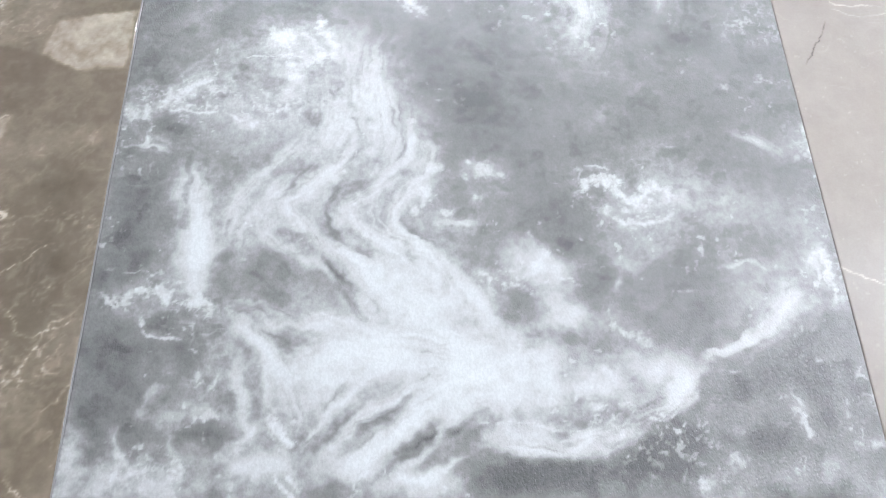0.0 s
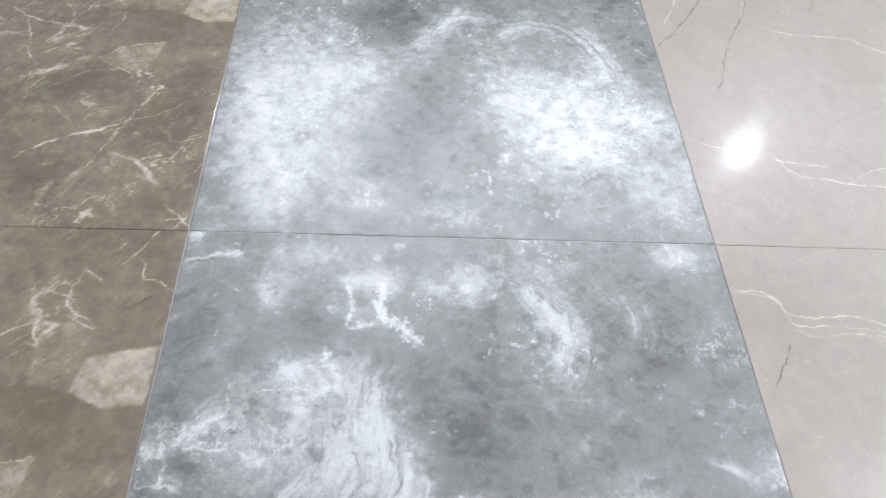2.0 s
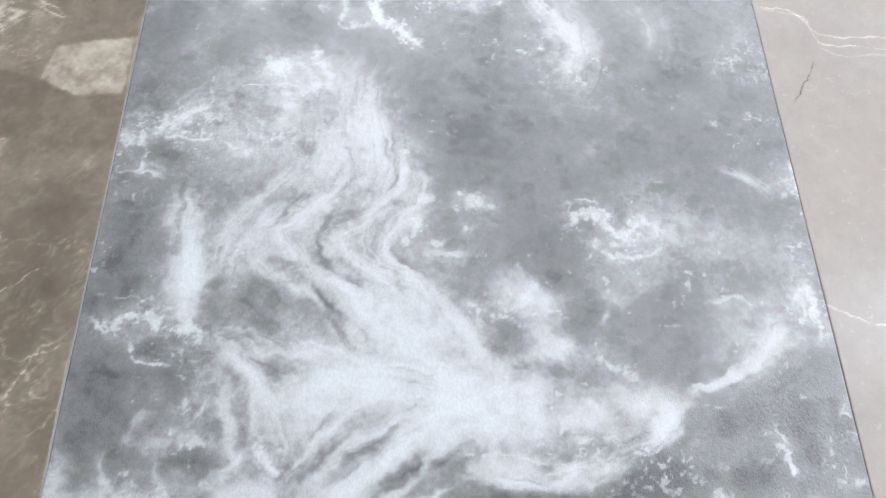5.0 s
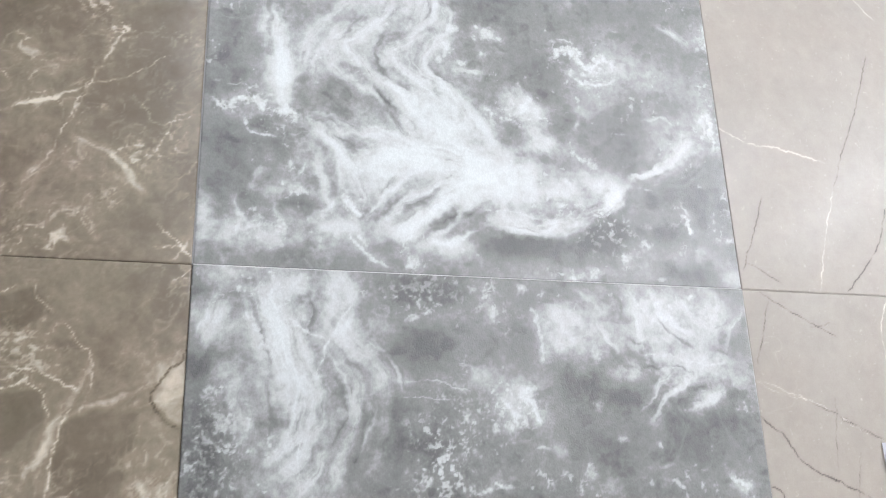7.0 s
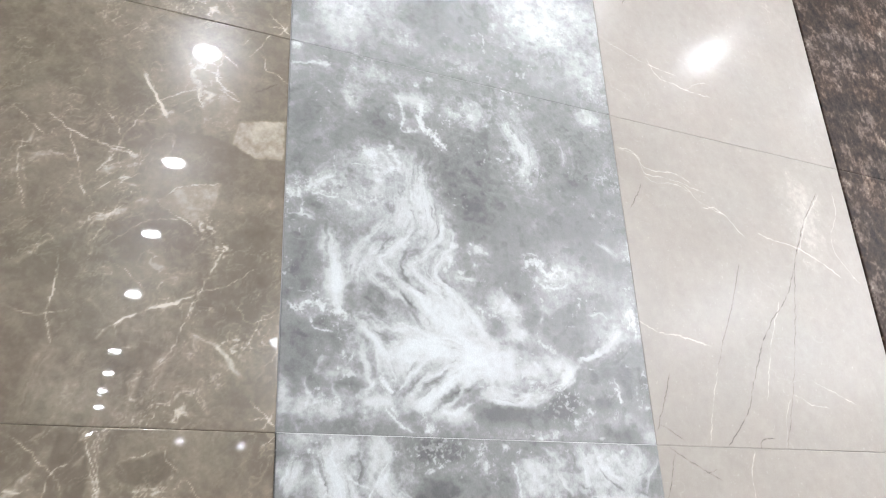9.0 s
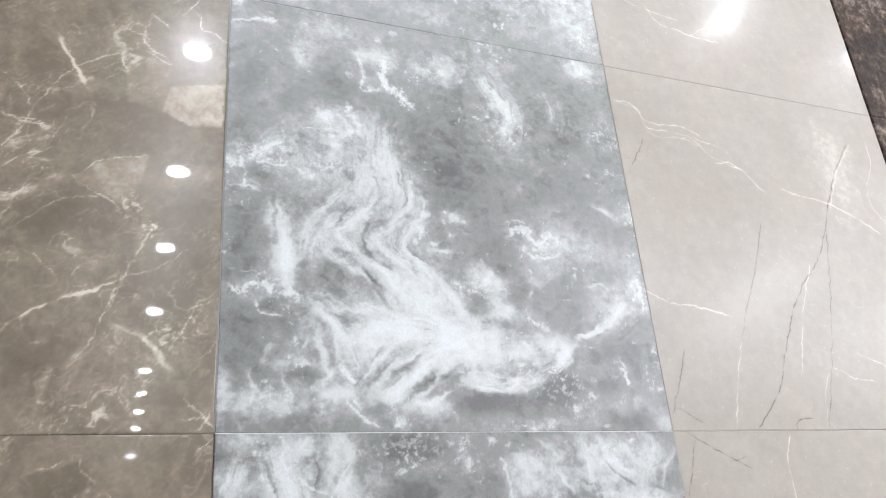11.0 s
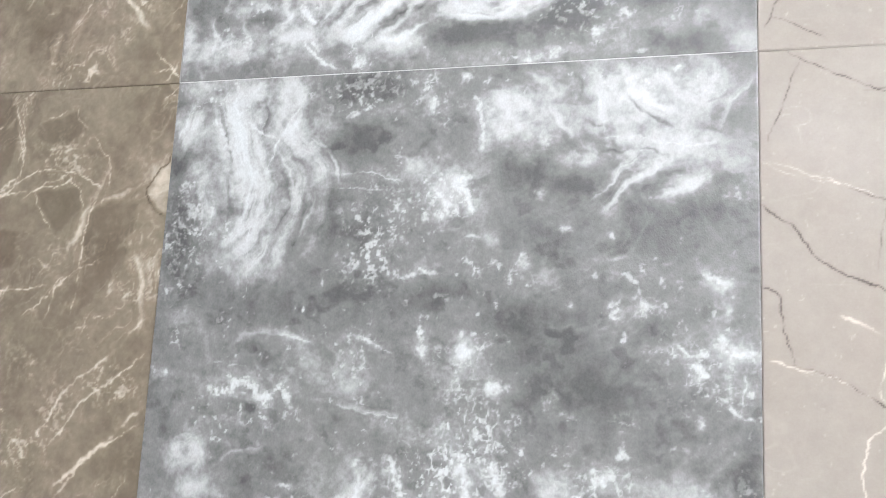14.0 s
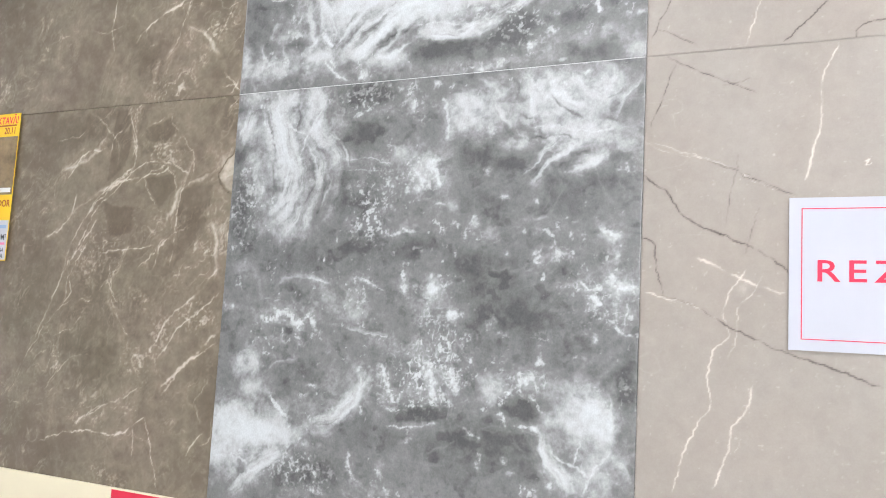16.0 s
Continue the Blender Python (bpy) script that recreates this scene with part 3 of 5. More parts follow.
    blot(p, 0.41, 421, 277, 6.5, 10)
    blot(p, 0.63, 370, 285, 12.5, 6.52)
    blot(p, 0.45, 337, 317, 9, 10)
    blot(p, 0.32, 435, 265, 9.01, 3.5)
    lace(p, 0.41, 487, 261, 14, 8.02)
    blot(p, 0.36, 525, 240, 4, 3)
    blot(p, 0.36, 539, 240, 4, 2.5)
    lace(p, 0.32, 433, 234, 15, 5.5)
    blot(p, 0.36, 312, 128, 7.52, 9.51)
    beads(p, 2.8, 0.6, 387, 150, 398, 141, 414, 136)
    beads(p, 3.5, 0.5, 412, 120, 416, 98)
    blot(p, 0.45, 443, 113, 6.08, 7.02)
    blot(p, 0.32, 454, 98, 5.52, 4)
    blot(p, 0.45, 502, 89, 4.03, 4.53)
    lace(p, 0.54, 474, 82, 11.1, 8.02)
    cloud(p, -0.21, 153, 65, 70.5, 23.1)
    crumbs(p, 0.35, 153, 63, 73, 25.1)
    beads(p, 4.5, 0.6, 225, 99, 232, 78, 242, 63)
    blot(p, 0.5, 179, 42, 10.5, 7.02)
    blot(p, 0.45, 181, 67, 5.02, 7.52)
    blot(p, 0.45, 274, 74, 5.02, 11.5)
    blot(p, 0.36, 288, 55, 6.58, 5.52)
    cloud(p, -0.13, 262, 132, 64.8, 19)
    cloud(p, -0.13, 427, 128, 56.3, 18)
    cloud(p, 0.17, 279, 243, 28, 16)
    wisp(p, 5, 0.39, 282, 258, 280, 232)
    cloud(p, 0.25, 78, 529, 32.5, 63.8)
    cloud(p, 0.23, 145, 527, 40.5, 57.2)
    cloud(p, 0.21, 110, 441, 45.5, 44.2)
    cloud(p, 0.11, 512, 549, 82, 52.5)
    cloud(p, 0.23, 436, 556, 40, 38)
    cloud(p, 0.11, 162, 299, 69.5, 35.1)
    cloud(p, 0.17, 321, 470, 41.5, 26.5)
    cloud(p, -0.13, 400, 428, 44.5, 25.5)
    cloud(p, -0.13, 264, 366, 31, 30.5)
    cloud(p, 0.21, 54, 104, 87, 51.2)
    cloud(p, 0.21, 539, 140, 44.3, 49.5)
    cloud(p, 0.14, 198, 178, 58.7, 49.2)
    cloud(p, -0.13, 442, 286, 65, 38)
    cloud(p, -0.13, 413, 120, 98.6, 37.1)
    wisp(p, 2.5, -0.34, 482, 569, 499, 544, 529, 529)
    wisp(p, 2.5, -0.34, 458, 502, 490, 511, 524, 506)
    wisp(p, 2.8, -0.32, 445, 546, 468, 531)
    wisp(p, 2.5, -0.29, 547, 534, 576, 523)
    wisp(p, 2.5, -0.29, 511, 487, 545, 492)
    wisp(p, 3.4, -0.34, 103, 581, 111, 554, 103, 528)
    wisp(p, 2.5, -0.32, 50, 572, 64, 534, 73, 502)
    wisp(p, 2.2, -0.29, 131, 502, 144, 471, 131, 431)
    wisp(p, 2.8, -0.29, 158, 486, 161, 441, 149, 407)
    cloud(p, -0.18, 192, 436, 16.5, 32.6)
    cloud(p, -0.18, 215, 374, 32, 15.5)
    cloud(p, -0.16, 374, 350, 29.5, 19.5)
    cloud(p, -0.16, 503, 341, 18.5, 14.5)
    cloud(p, -0.16, 301, 367, 20.5, 15)
    frayed(p, 0.2)
    return settled(p)


def grey_print_middle():
    p = Print(2, 3.0, 560)
    grey_base(p, 0.26)
    wisp(p, 25, 0.36, 359, 553, 388, 516, 408, 475, 409, 435, 390, 404)
    wisp(p, 8.1, 0.26, 365, 545, 392, 502, 403, 461, 392, 416)
    wisp(p, 11, 0.26, 460, 540, 479, 504, 477, 455)
    wisp(p, 7.9, 0.2, 497, 533, 507, 483, 497, 436)
    beads(p, 8.5, 0.85, 218, 535, 213, 506, 223, 488, 238, 478, 255, 457)
    beads(p, 3.3, 0.5, 178, 541, 184, 505, 182, 478, 199, 478, 214, 488)
    cloud(p, 0.29, 203, 538, 34, 14.5)
    blot(p, 0.54, 164, 498, 5, 6.02)
    blot(p, 0.45, 195, 480, 5.52, 4.53)
    blot(p, 0.72, 126, 425, 10, 8.51)
    lace(p, 0.5, 135, 419, 22.5, 18.6)
    beads(p, 5.4, 0.75, 161, 448, 168, 429, 175, 413, 159, 404, 148, 398)
    blot(p, 0.63, 135, 394, 6.5, 6.02)
    blot(p, 0.54, 142, 381, 7.5, 4.53)
    vein(p, 1.1, 0.4, 94, 403, 137, 405, 181, 405)
    wisp(p, 27, 0.65, 215, 442, 211, 408, 205, 361)
    cloud(p, 0.23, 101, 525, 21, 28.7)
    wisp(p, 5.9, 0.26, 88, 539, 97, 510, 116, 497)
    blot(p, 0.68, 8, 595, 9.01, 11.2)
    blot(p, 0.63, 52, 571, 10, 7.07)
    vein(p, 3.5, 0.4, -2, 558, 23, 563, 58, 570)
    lace(p, 0.32, 574, 457, 42.5, 31.4)
    blot(p, 0.36, 533, 386, 4.5, 6.18)
    blot(p, 0.27, 505, 417, 4.5, 3.04)
    lace(p, 0.27, 575, 393, 26.5, 7.65)
    cloud(p, 0.23, 308, 544, 34.5, 29)
    blot(p, 0.32, 269, 528, 5.02, 10.5)
    lace(p, 0.27, 289, 529, 24.5, 22)
    cloud(p, 0.25, 145, 571, 41, 21.1)
    cloud(p, 0.25, 553, 581, 37, 18)
    cloud(p, -0.16, 247, 433, 38, 41.5)
    cloud(p, -0.2, 321, 434, 31.5, 56.1)
    cloud(p, -0.13, 512, 449, 27, 29.6)
    cloud(p, -0.13, 22, 468, 22, 44.2)
    cloud(p, -0.1, 153, 477, 38, 18.6)
    blot(p, 0.36, 208, 572, 7.52, 6.5)
    blot(p, 0.36, 233, 585, 8, 5)
    cloud(p, -0.2, 305, 349, 49.5, 46)
    cloud(p, -0.13, 41, 323, 20, 12.7)
    cloud(p, -0.13, 371, 243, 31.5, 23.6)
    cloud(p, -0.13, 514, 230, 37.5, 35.1)
    wisp(p, 13, 0.49, 64, 301, 69, 264, 75, 233, 77, 201)
    cloud(p, 0.34, 78, 208, 13.5, 18.6)
    wisp(p, 5.7, 0.52, 67, 223, 78, 198, 78, 175, 86, 166)
    wisp(p, 6.1, 0.39, 98, 213, 104, 249, 124, 281, 150, 315)
    wisp(p, 5.1, 0.36, 92, 233, 107, 265, 128, 292)
    wisp(p, 4.3, 0.33, 108, 204, 114, 234, 130, 265, 146, 287)
    wisp(p, 24, 0.59, 207, 420, 213, 364, 226, 317, 221, 289)
    wisp(p, 18, 0.39, 180, 393, 182, 333, 165, 287)
    wisp(p, 8.6, 0.52, 241, 341, 245, 312, 231, 283, 208, 267, 187, 253, 204, 233, 236, 210, 265, 191, 288, 158)
    wisp(p, 6, 0.52, 202, 311, 184, 288, 157, 266, 147, 247, 168, 222, 198, 205, 227, 174, 257, 151, 292, 137)
    wisp(p, 6.8, 0.45, 260, 324, 255, 290, 236, 262, 231, 241, 249, 220, 276, 201, 297, 167, 309, 139)
    wisp(p, 4.5, 0.39, 165, 293, 139, 265, 127, 239, 133, 219, 160, 204, 187, 185)
    wisp(p, 5.6, 0.45, 226, 278, 213, 256, 227, 230, 258, 211, 280, 191)
    wisp(p, 3, -0.29, 189, 277, 172, 250, 186, 222, 218, 204)
    wisp(p, 3.4, -0.29, 240, 236, 258, 216, 276, 196)
    wisp(p, 3.7, -0.25, 138, 271, 134, 239, 151, 214)
    wisp(p, 3, -0.21, 205, 181, 227, 157, 214, 148)
    wisp(p, 5.1, -0.32, 190, 180, 205, 160, 223, 146)
    wisp(p, 2.2, -0.23, 129, 209, 161, 185)
    wisp(p, 2.5, -0.23, 112, 199, 131, 185, 154, 166)
    blot(p, 0.63, 254, 265, 6.5, 12)
    blot(p, 0.54, 247, 249, 4.5, 6)
    blot(p, 0.59, 262, 289, 9.51, 5)
    blot(p, 0.45, 273, 247, 6.5, 4.5)
    wisp(p, 5, 0.65, 259, 239, 282, 234, 301, 243)
    cloud(p, 0.34, 275, 158, 34, 20.5)
    cloud(p, 0.4, 240, 181, 29, 21)
    cloud(p, 0.29, 209, 200, 24, 16)
    wisp(p, 6, 0.52, 94, 166, 124, 159, 163, 149, 197, 146)
    wisp(p, 6.3, 0.52, 99, 154, 126, 143, 144, 121, 156, 87, 160, 63)
    wisp(p, 17, 0.65, 156, 121, 189, 130, 232, 132, 274, 128, 313, 128)
    cloud(p, 0.37, 174, 104, 25, 23.5)
    cloud(p, 0.4, 219, 121, 42, 18.5)
    cloud(p, 0.4, 308, 117, 37.5, 19.5)
    cloud(p, 0.4, 328, 95, 37.5, 18.6)
    cloud(p, 0.34, 343, 121, 19, 12.5)
    cloud(p, 0.34, 322, 62, 27, 10)
    wisp(p, 7, 0.59, 313, 121, 269, 100, 232, 70, 200, 43)
    wisp(p, 5.4, 0.52, 296, 126, 248, 100, 207, 75, 176, 51)
    wisp(p, 5.4, 0.52, 282, 104, 248, 79, 216, 54, 192, 35)
    wisp(p, 3.6, 0.45, 232, 121, 191, 87, 164, 55)
    wisp(p, 4, 0.45, 307, 100, 281, 87, 256, 54, 232, 39)
    wisp(p, 4, -0.32, 257, 104, 228, 81, 199, 65)
    wisp(p, 4, -0.29, 289, 72, 260, 68, 232, 54)
    wisp(p, 3.6, -0.23, 215, 89, 191, 71, 176, 55)
    wisp(p, 3.1, -0.23, 315, 83, 289, 66, 280, 54)
    wisp(p, 2.2, -0.25, 266, 121, 240, 100, 215, 83)
    wisp(p, 3.6, -0.25, 248, 54, 228, 43, 208, 31)
    beads(p, 1.3, 0.5, 165, 159, 193, 152, 219, 143, 250, 141, 277, 134, 305, 132)
    beads(p, 1.2, 0.45, 294, 75, 323, 74, 343, 71, 370, 67)
    wisp(p, 7.9, 0.59, 301, 54, 330, 56, 367, 57, 406, 68, 442, 87, 464, 115)
    wisp(p, 4.5, 0.52, 359, 53, 399, 78, 436, 95)
    lace(p, 0.5, 387, 82, 21, 10.5)
    blot(p, 0.45, 383, 84, 7, 3.54)
    cloud(p, 0.34, 386, 110, 29, 13.6)
    cloud(p, 0.34, 426, 117, 29, 15.1)
    cloud(p, 0.4, 443, 113, 22, 17.2)
    cloud(p, 0.29, 411, 99, 38.5, 14.6)
    wisp(p, 3.6, 0.45, 465, 123, 496, 131, 517, 146)
    wisp(p, 7.1, 0.26, 462, 119, 501, 133, 529, 157, 548, 181, 572, 204)
    wisp(p, 9, 0.33, 494, 122, 537, 155, 574, 189)
    cloud(p, 0.23, 545, 189, 32, 39.8)
    wisp(p, 4.5, 0.33, 494, 198, 524, 206, 541, 194)
    cloud(p, 0.46, 355, 192, 21.5, 24.6)
    cloud(p, 0.48, 369, 156, 21, 12)
    cloud(p, 0.34, 331, 207, 17.5, 16.5)
    wisp(p, 2.8, 0.52, 332, 187, 343, 204, 357, 217)
    lace(p, 0.41, 316, 189, 20.5, 11)
    blot(p, 0.45, 303, 194, 5.5, 3)
    blot(p, 0.45, 323, 184, 7, 2.5)
    beads(p, 6.6, 0.85, 386, 268, 399, 282, 415, 282, 423, 267, 438, 265, 449, 275, 466, 269)
    lace(p, 0.45, 430, 250, 29, 15.1)
    beads(p, 2.8, 0.6, 408, 259, 412, 245, 430, 240, 454, 245, 465, 258)
    lace(p, 0.32, 382, 281, 19.5, 13.6)
    vein(p, 1.5, 0.4, 391, 297, 413, 296)
    blot(p, 0.68, 306, 287, 9.51, 7.52)
    blot(p, 0.54, 293, 296, 4, 3)
    blot(p, 0.54, 288, 279, 3, 5.5)
    blot(p, 0.45, 320, 284, 4.5, 4.5)
    blot(p, 0.41, 298, 262, 4.5, 4)
    blot(p, 0.45, 342, 229, 2, 3)
    blot(p, 0.45, 468, 179, 6.5, 2)
    vein(p, 1.7, 0.3, 464, 321, 480, 320)
    beads(p, 4, 0.65, 402, 168, 404, 154, 410, 144, 422, 144)
    blot(p, 0.45, 425, 137, 4.5, 4.53)
    cloud(p, 0.23, 419, 203, 13, 7.57)
    wisp(p, 3, 0.33, 408, 173, 416, 198)
    beads(p, 4, 0.7, 573, 204, 587, 216, 590, 195, 590, 173)
    lace(p, 0.54, 583, 199, 19.5, 23.6)
    blot(p, 0.45, 601, 338, 4.5, 8.73)
    blot(p, 0.45, 602, 319, 4.5, 8.25)
    lace(p, 0.32, 595, 327, 13.5, 25.1)
    wisp(p, 5.5, 0.39, 529, 334, 553, 326, 581, 309)
    cloud(p, 0.17, 488, 278, 33, 24.8)
    cloud(p, 0.17, 537, 246, 38.5, 24)
    cloud(p, 0.23, 581, 241, 14, 24.6)
    lace(p, 0.32, 587, 247, 12.5, 28.3)
    cloud(p, -0.16, 538, 204, 21.5, 22.9)
    cloud(p, -0.16, 483, 188, 26, 16.8)
    cloud(p, -0.16, 374, 217, 21, 11.5)
    lace(p, 0.54, 12, 345, 16.5, 16.7)
    blot(p, 0.54, 9, 336, 6.52, 10.6)
    beads(p, 3.8, 0.6, 29, 343, 37, 355, 57, 369, 69, 377)
    lace(p, 0.5, 56, 358, 31, 20.7)
    lace(p, 0.36, 119, 349, 33.5, 18.1)
    blot(p, 0.68, 25, 314, 3.5, 9.12)
    wisp(p, 4.9, 0.45, 3, 303, 27, 307, 46, 300)
    vein(p, 1.4, 0.3, 31, 292, 30, 273)
    wisp(p, 2.5, 0.26, 7, 273, 21, 271, 33, 276)
    blot(p, 0.5, 107, 330, 8.51, 4)
    vein(p, 2, 0.4, 39, 343, 72, 342, 101, 335)
    lace(p, 0.32, 150, 405, 30, 16)
    blot(p, 0.45, 128, 427, 10, 9.51)
    beads(p, 5.6, 0.75, 9, 172, 25, 170, 37, 176, 53, 179, 61, 167, 78, 170, 91, 163)
    lace(p, 0.45, 74, 156, 25, 18.6)
    beads(p, 1.8, 0.6, 41, 158, 42, 143, 58, 137, 76, 138)
    cloud(p, -0.29, 56, 152, 11, 7.07)
    vein(p, 1.5, 0.4, 8, 194, 16, 194)
    vein(p, 1.3, 0.45, 23, 193, 41, 193)
    cloud(p, -0.2, 22, 232, 14, 44.5)
    cloud(p, -0.2, 27, 117, 22, 28.4)
    cloud(p, -0.16, 77, 130, 18, 14.6)
    wisp(p, 5.5, 0.39, 117, 121, 118, 96, 128, 69, 115, 53)
    wisp(p, 4.6, 0.39, 121, 143, 136, 125, 141, 96, 139, 79)
    beads(p, 3.2, 0.8, 140, 82, 147, 69, 157, 55)
    blot(p, 0.72, 100, 79, 7.5, 5.02)
    cloud(p, -0.33, 92, 68, 18, 8.06)
    blot(p, 0.45, 88, 110, 2.5, 4.03)
    wisp(p, 2.5, 0.65, 94, 95, 103, 112)
    lace(p, 0.23, 92, 104, 12, 13.1)
    wisp(p, 4, 0.39, 33, 77, 35, 56, 50, 37)
    lace(p, 0.5, 47, 44, 15, 10.6)
    wisp(p, 2.4, 0.52, 69, 69, 73, 50)
    blot(p, 0.54, 81, 40, 5.5, 7.07)
    blot(p, 0.45, 120, 52, 3.5, 4.03)
    cloud(p, 0.34, 4, 52, 9, 21.9)
    cloud(p, 0.23, 71, 79, 17.5, 9.06)
    wisp(p, 3.2, 0.26, 45, 71, 53, 96, 69, 100)
    cloud(p, 0.46, 137, 44, 21.5, 7.52)
    cloud(p, 0.34, 180, 49, 30.5, 11)
    cloud(p, 0.46, 212, 43, 26, 8.5)
    beads(p, 2.4, 0.7, 155, 36, 164, 26)
    lace(p, 0.54, 258, 35, 18, 7)
    wisp(p, 4, 0.59, 228, 35, 252, 35, 272, 44, 284, 51)
    cloud(p, -0.31, 434, 53, 35, 26.8)
    crumbs(p, 0.5, 435, 57, 38, 28.8)
    cloud(p, -0.31, 333, 38, 40.5, 10.5)
    cloud(p, -0.16, 571, 99, 25, 29.8)
    wisp(p, 13, -0.16, 590, 160, 541, 126, 490, 99, 470, 86)
    blot(p, 0.63, 481, 46, 8.5, 5.59)
    blot(p, 0.54, 456, 29, 7.5, 7.16)
    blot(p, 0.41, 486, 67, 6, 5.1)
    lace(p, 0.45, 526, 82, 20, 15.4)
    beads(p, 3.6, 0.7, 533, 97, 539, 77, 544, 60)
    blot(p, 0.45, 576, 84, 4, 8.25)
    lace(p, 0.45, 579, 69, 13.5, 12.4)
    blot(p, 0.45, 593, 56, 6, 3.16)
    blot(p, 0.36, 492, 112, 10, 2.06)
    lace(p, 0.32, 531, 44, 17, 10.2)
    cloud(p, 0.23, 541, 32, 33, 10.8)
    cloud(p, -0.16, 500, 61, 29, 11.7)
    cloud(p, 0.4, 38, 33, 37, 18.6)
    cloud(p, 0.29, 120, 35, 36, 15.6)
    beads(p, 2.2, 0.6, 147, 36, 162, 19, 186, 7)
    blot(p, 0.63, 212, 12, 8.51, 8.51)
    cloud(p, 0.4, 252, 31, 33.5, 11.5)
    cloud(p, -0.26, 322, 31, 37.6, 14.5)
    lace(p, 0.45, 380, 8, 24, 8.5)
    blot(p, 0.54, 390, 4, 5.5, 3.5)
    blot(p, 0.54, 418, 11, 7, 5)
    blot(p, 0.36, 496, 5, 6.02, 3.5)
    lace(p, 0.27, 455, 25, 28, 12.5)
    cloud(p, -0.16, 536, 16, 29, 16)
    cloud(p, 0.23, 588, 14, 14.5, 16)
    cloud(p, 0.23, 168, 234, 59, 50.6)
    cloud(p, 0.25, 207, 299, 57.5, 55.5)
    cloud(p, 0.25, 245, 186, 54, 37)
    cloud(p, 0.23, 193, 157, 57, 20.5)
    cloud(p, 0.25, 207, 95, 77, 42)
    cloud(p, 0.23, 307, 100, 70, 37.6)
    cloud(p, 0.29, 72, 233, 15, 44.8)
    cloud(p, 0.17, 118, 130, 27.5, 29.1)
    cloud(p, 0.17, 124, 343, 63.5, 45.1)
    cloud(p, 0.17, 160, 405, 66, 42)
    cloud(p, 0.14, 469, 250, 64.5, 36.4)
    cloud(p, 0.14, 528, 179, 36.5, 33.1)
    cloud(p, 0.34, 76, 213, 15.5, 23.6)
    cloud(p, 0.14, 126, 249, 34.5, 34.1)
    cloud(p, -0.16, 148, 260, 10, 23.5)
    wisp(p, 3, -0.34, 169, 204, 196, 185, 210, 171)
    wisp(p, 3, -0.32, 227, 215, 249, 196, 262, 172)
    wisp(p, 2.2, -0.29, 206, 121, 190, 100, 179, 79)
    wisp(p, 2.5, -0.29, 274, 117, 253, 104, 232, 87)
    wisp(p, 2.5, -0.29, 307, 87, 285, 78, 268, 62)
    wisp(p, 2.2, -0.25, 120, 157, 147, 139, 160, 121)
    wisp(p, 2.5, -0.29, 192, 345, 202, 311, 188, 288)
    wisp(p, 2.5, -0.29, 226, 352, 240, 312, 226, 289)
    wisp(p, 2.3, -0.25, 174, 310, 151, 282, 139, 260)
    cloud(p, -0.2, 125, 96, 7, 23.1)
    cloud(p, -0.16, 389, 187, 15.5, 13.1)
    cloud(p, -0.16, 329, 172, 10, 15.5)
    frayed(p, 0.2)
    return settled(p)


def grey_print_and_glare_top():
    p = Print(3, 2.6, 380)
    grey_base(p, 0.28)
    # The white clouds left and right also paint in two downlights' soft reflections.
    cloud(p, 0.34, 97, 206, 72.1, 154)
    cloud(p, 0.23, 76, 77, 36.5, 60)
    cloud(p, 0.23, 39, 203, 32, 94.4)
    cloud(p, 0.34, 427, 233, 94.1, 74.4)
    wisp(p, 21, 0.33, 341, 360, 394, 404, 463, 408, 514, 345, 535, 273)
    wisp(p, 18, 0.33, 227, 328, 276, 369, 301, 411, 362, 429)
    wisp(p, 12, 0.26, 243, 367, 293, 397, 329, 455)
    cloud(p, 0.23, 181, 289, 59.6, 39.1)
    cloud(p, 0.23, 555, 206, 43, 48.8)
    cloud(p, 0.23, 448, 149, 65.1, 56.4)
    blot(p, 0.36, 366, 131, 7.02, 8.06)
    blot(p, 0.36, 505, 136, 9, 10.2)
    lace(p, 0.32, 492, 151, 44.5, 25.2)
    lace(p, 0.36, 192, 55, 26.5, 17.5)
    lace(p, 0.32, 285, 27, 46.5, 17)
    blot(p, 0.36, 205, 51, 8, 10.5)
    blot(p, 0.36, 305, 24, 9, 7)
    lace(p, 0.36, 278, 558, 46.1, 48)
    lace(p, 0.32, 171, 518, 53.2, 46)
    blot(p, 0.32, 168, 573, 9.01, 13)
    blot(p, 0.36, 60, 573, 9.01, 13)
    lace(p, 0.27, 100, 528, 52.7, 46.6)
    cloud(p, -0.26, 217, 419, 55.6, 60.5)
    cloud(p, -0.29, 542, 531, 72.2, 70.7)
    cloud(p, -0.23, 313, 514, 59.2, 51)
    cloud(p, -0.23, 274, 225, 58.6, 73)
    cloud(p, -0.13, 231, 111, 46, 62.5)
    cloud(p, -0.16, 567, 361, 28.1, 88.4)
    lace(p, 0.27, 565, 40, 35, 27.1)
    cloud(p, 0.23, 548, 94, 39.5, 42.4)
    frayed(p, 0.2)
    return settled(p)


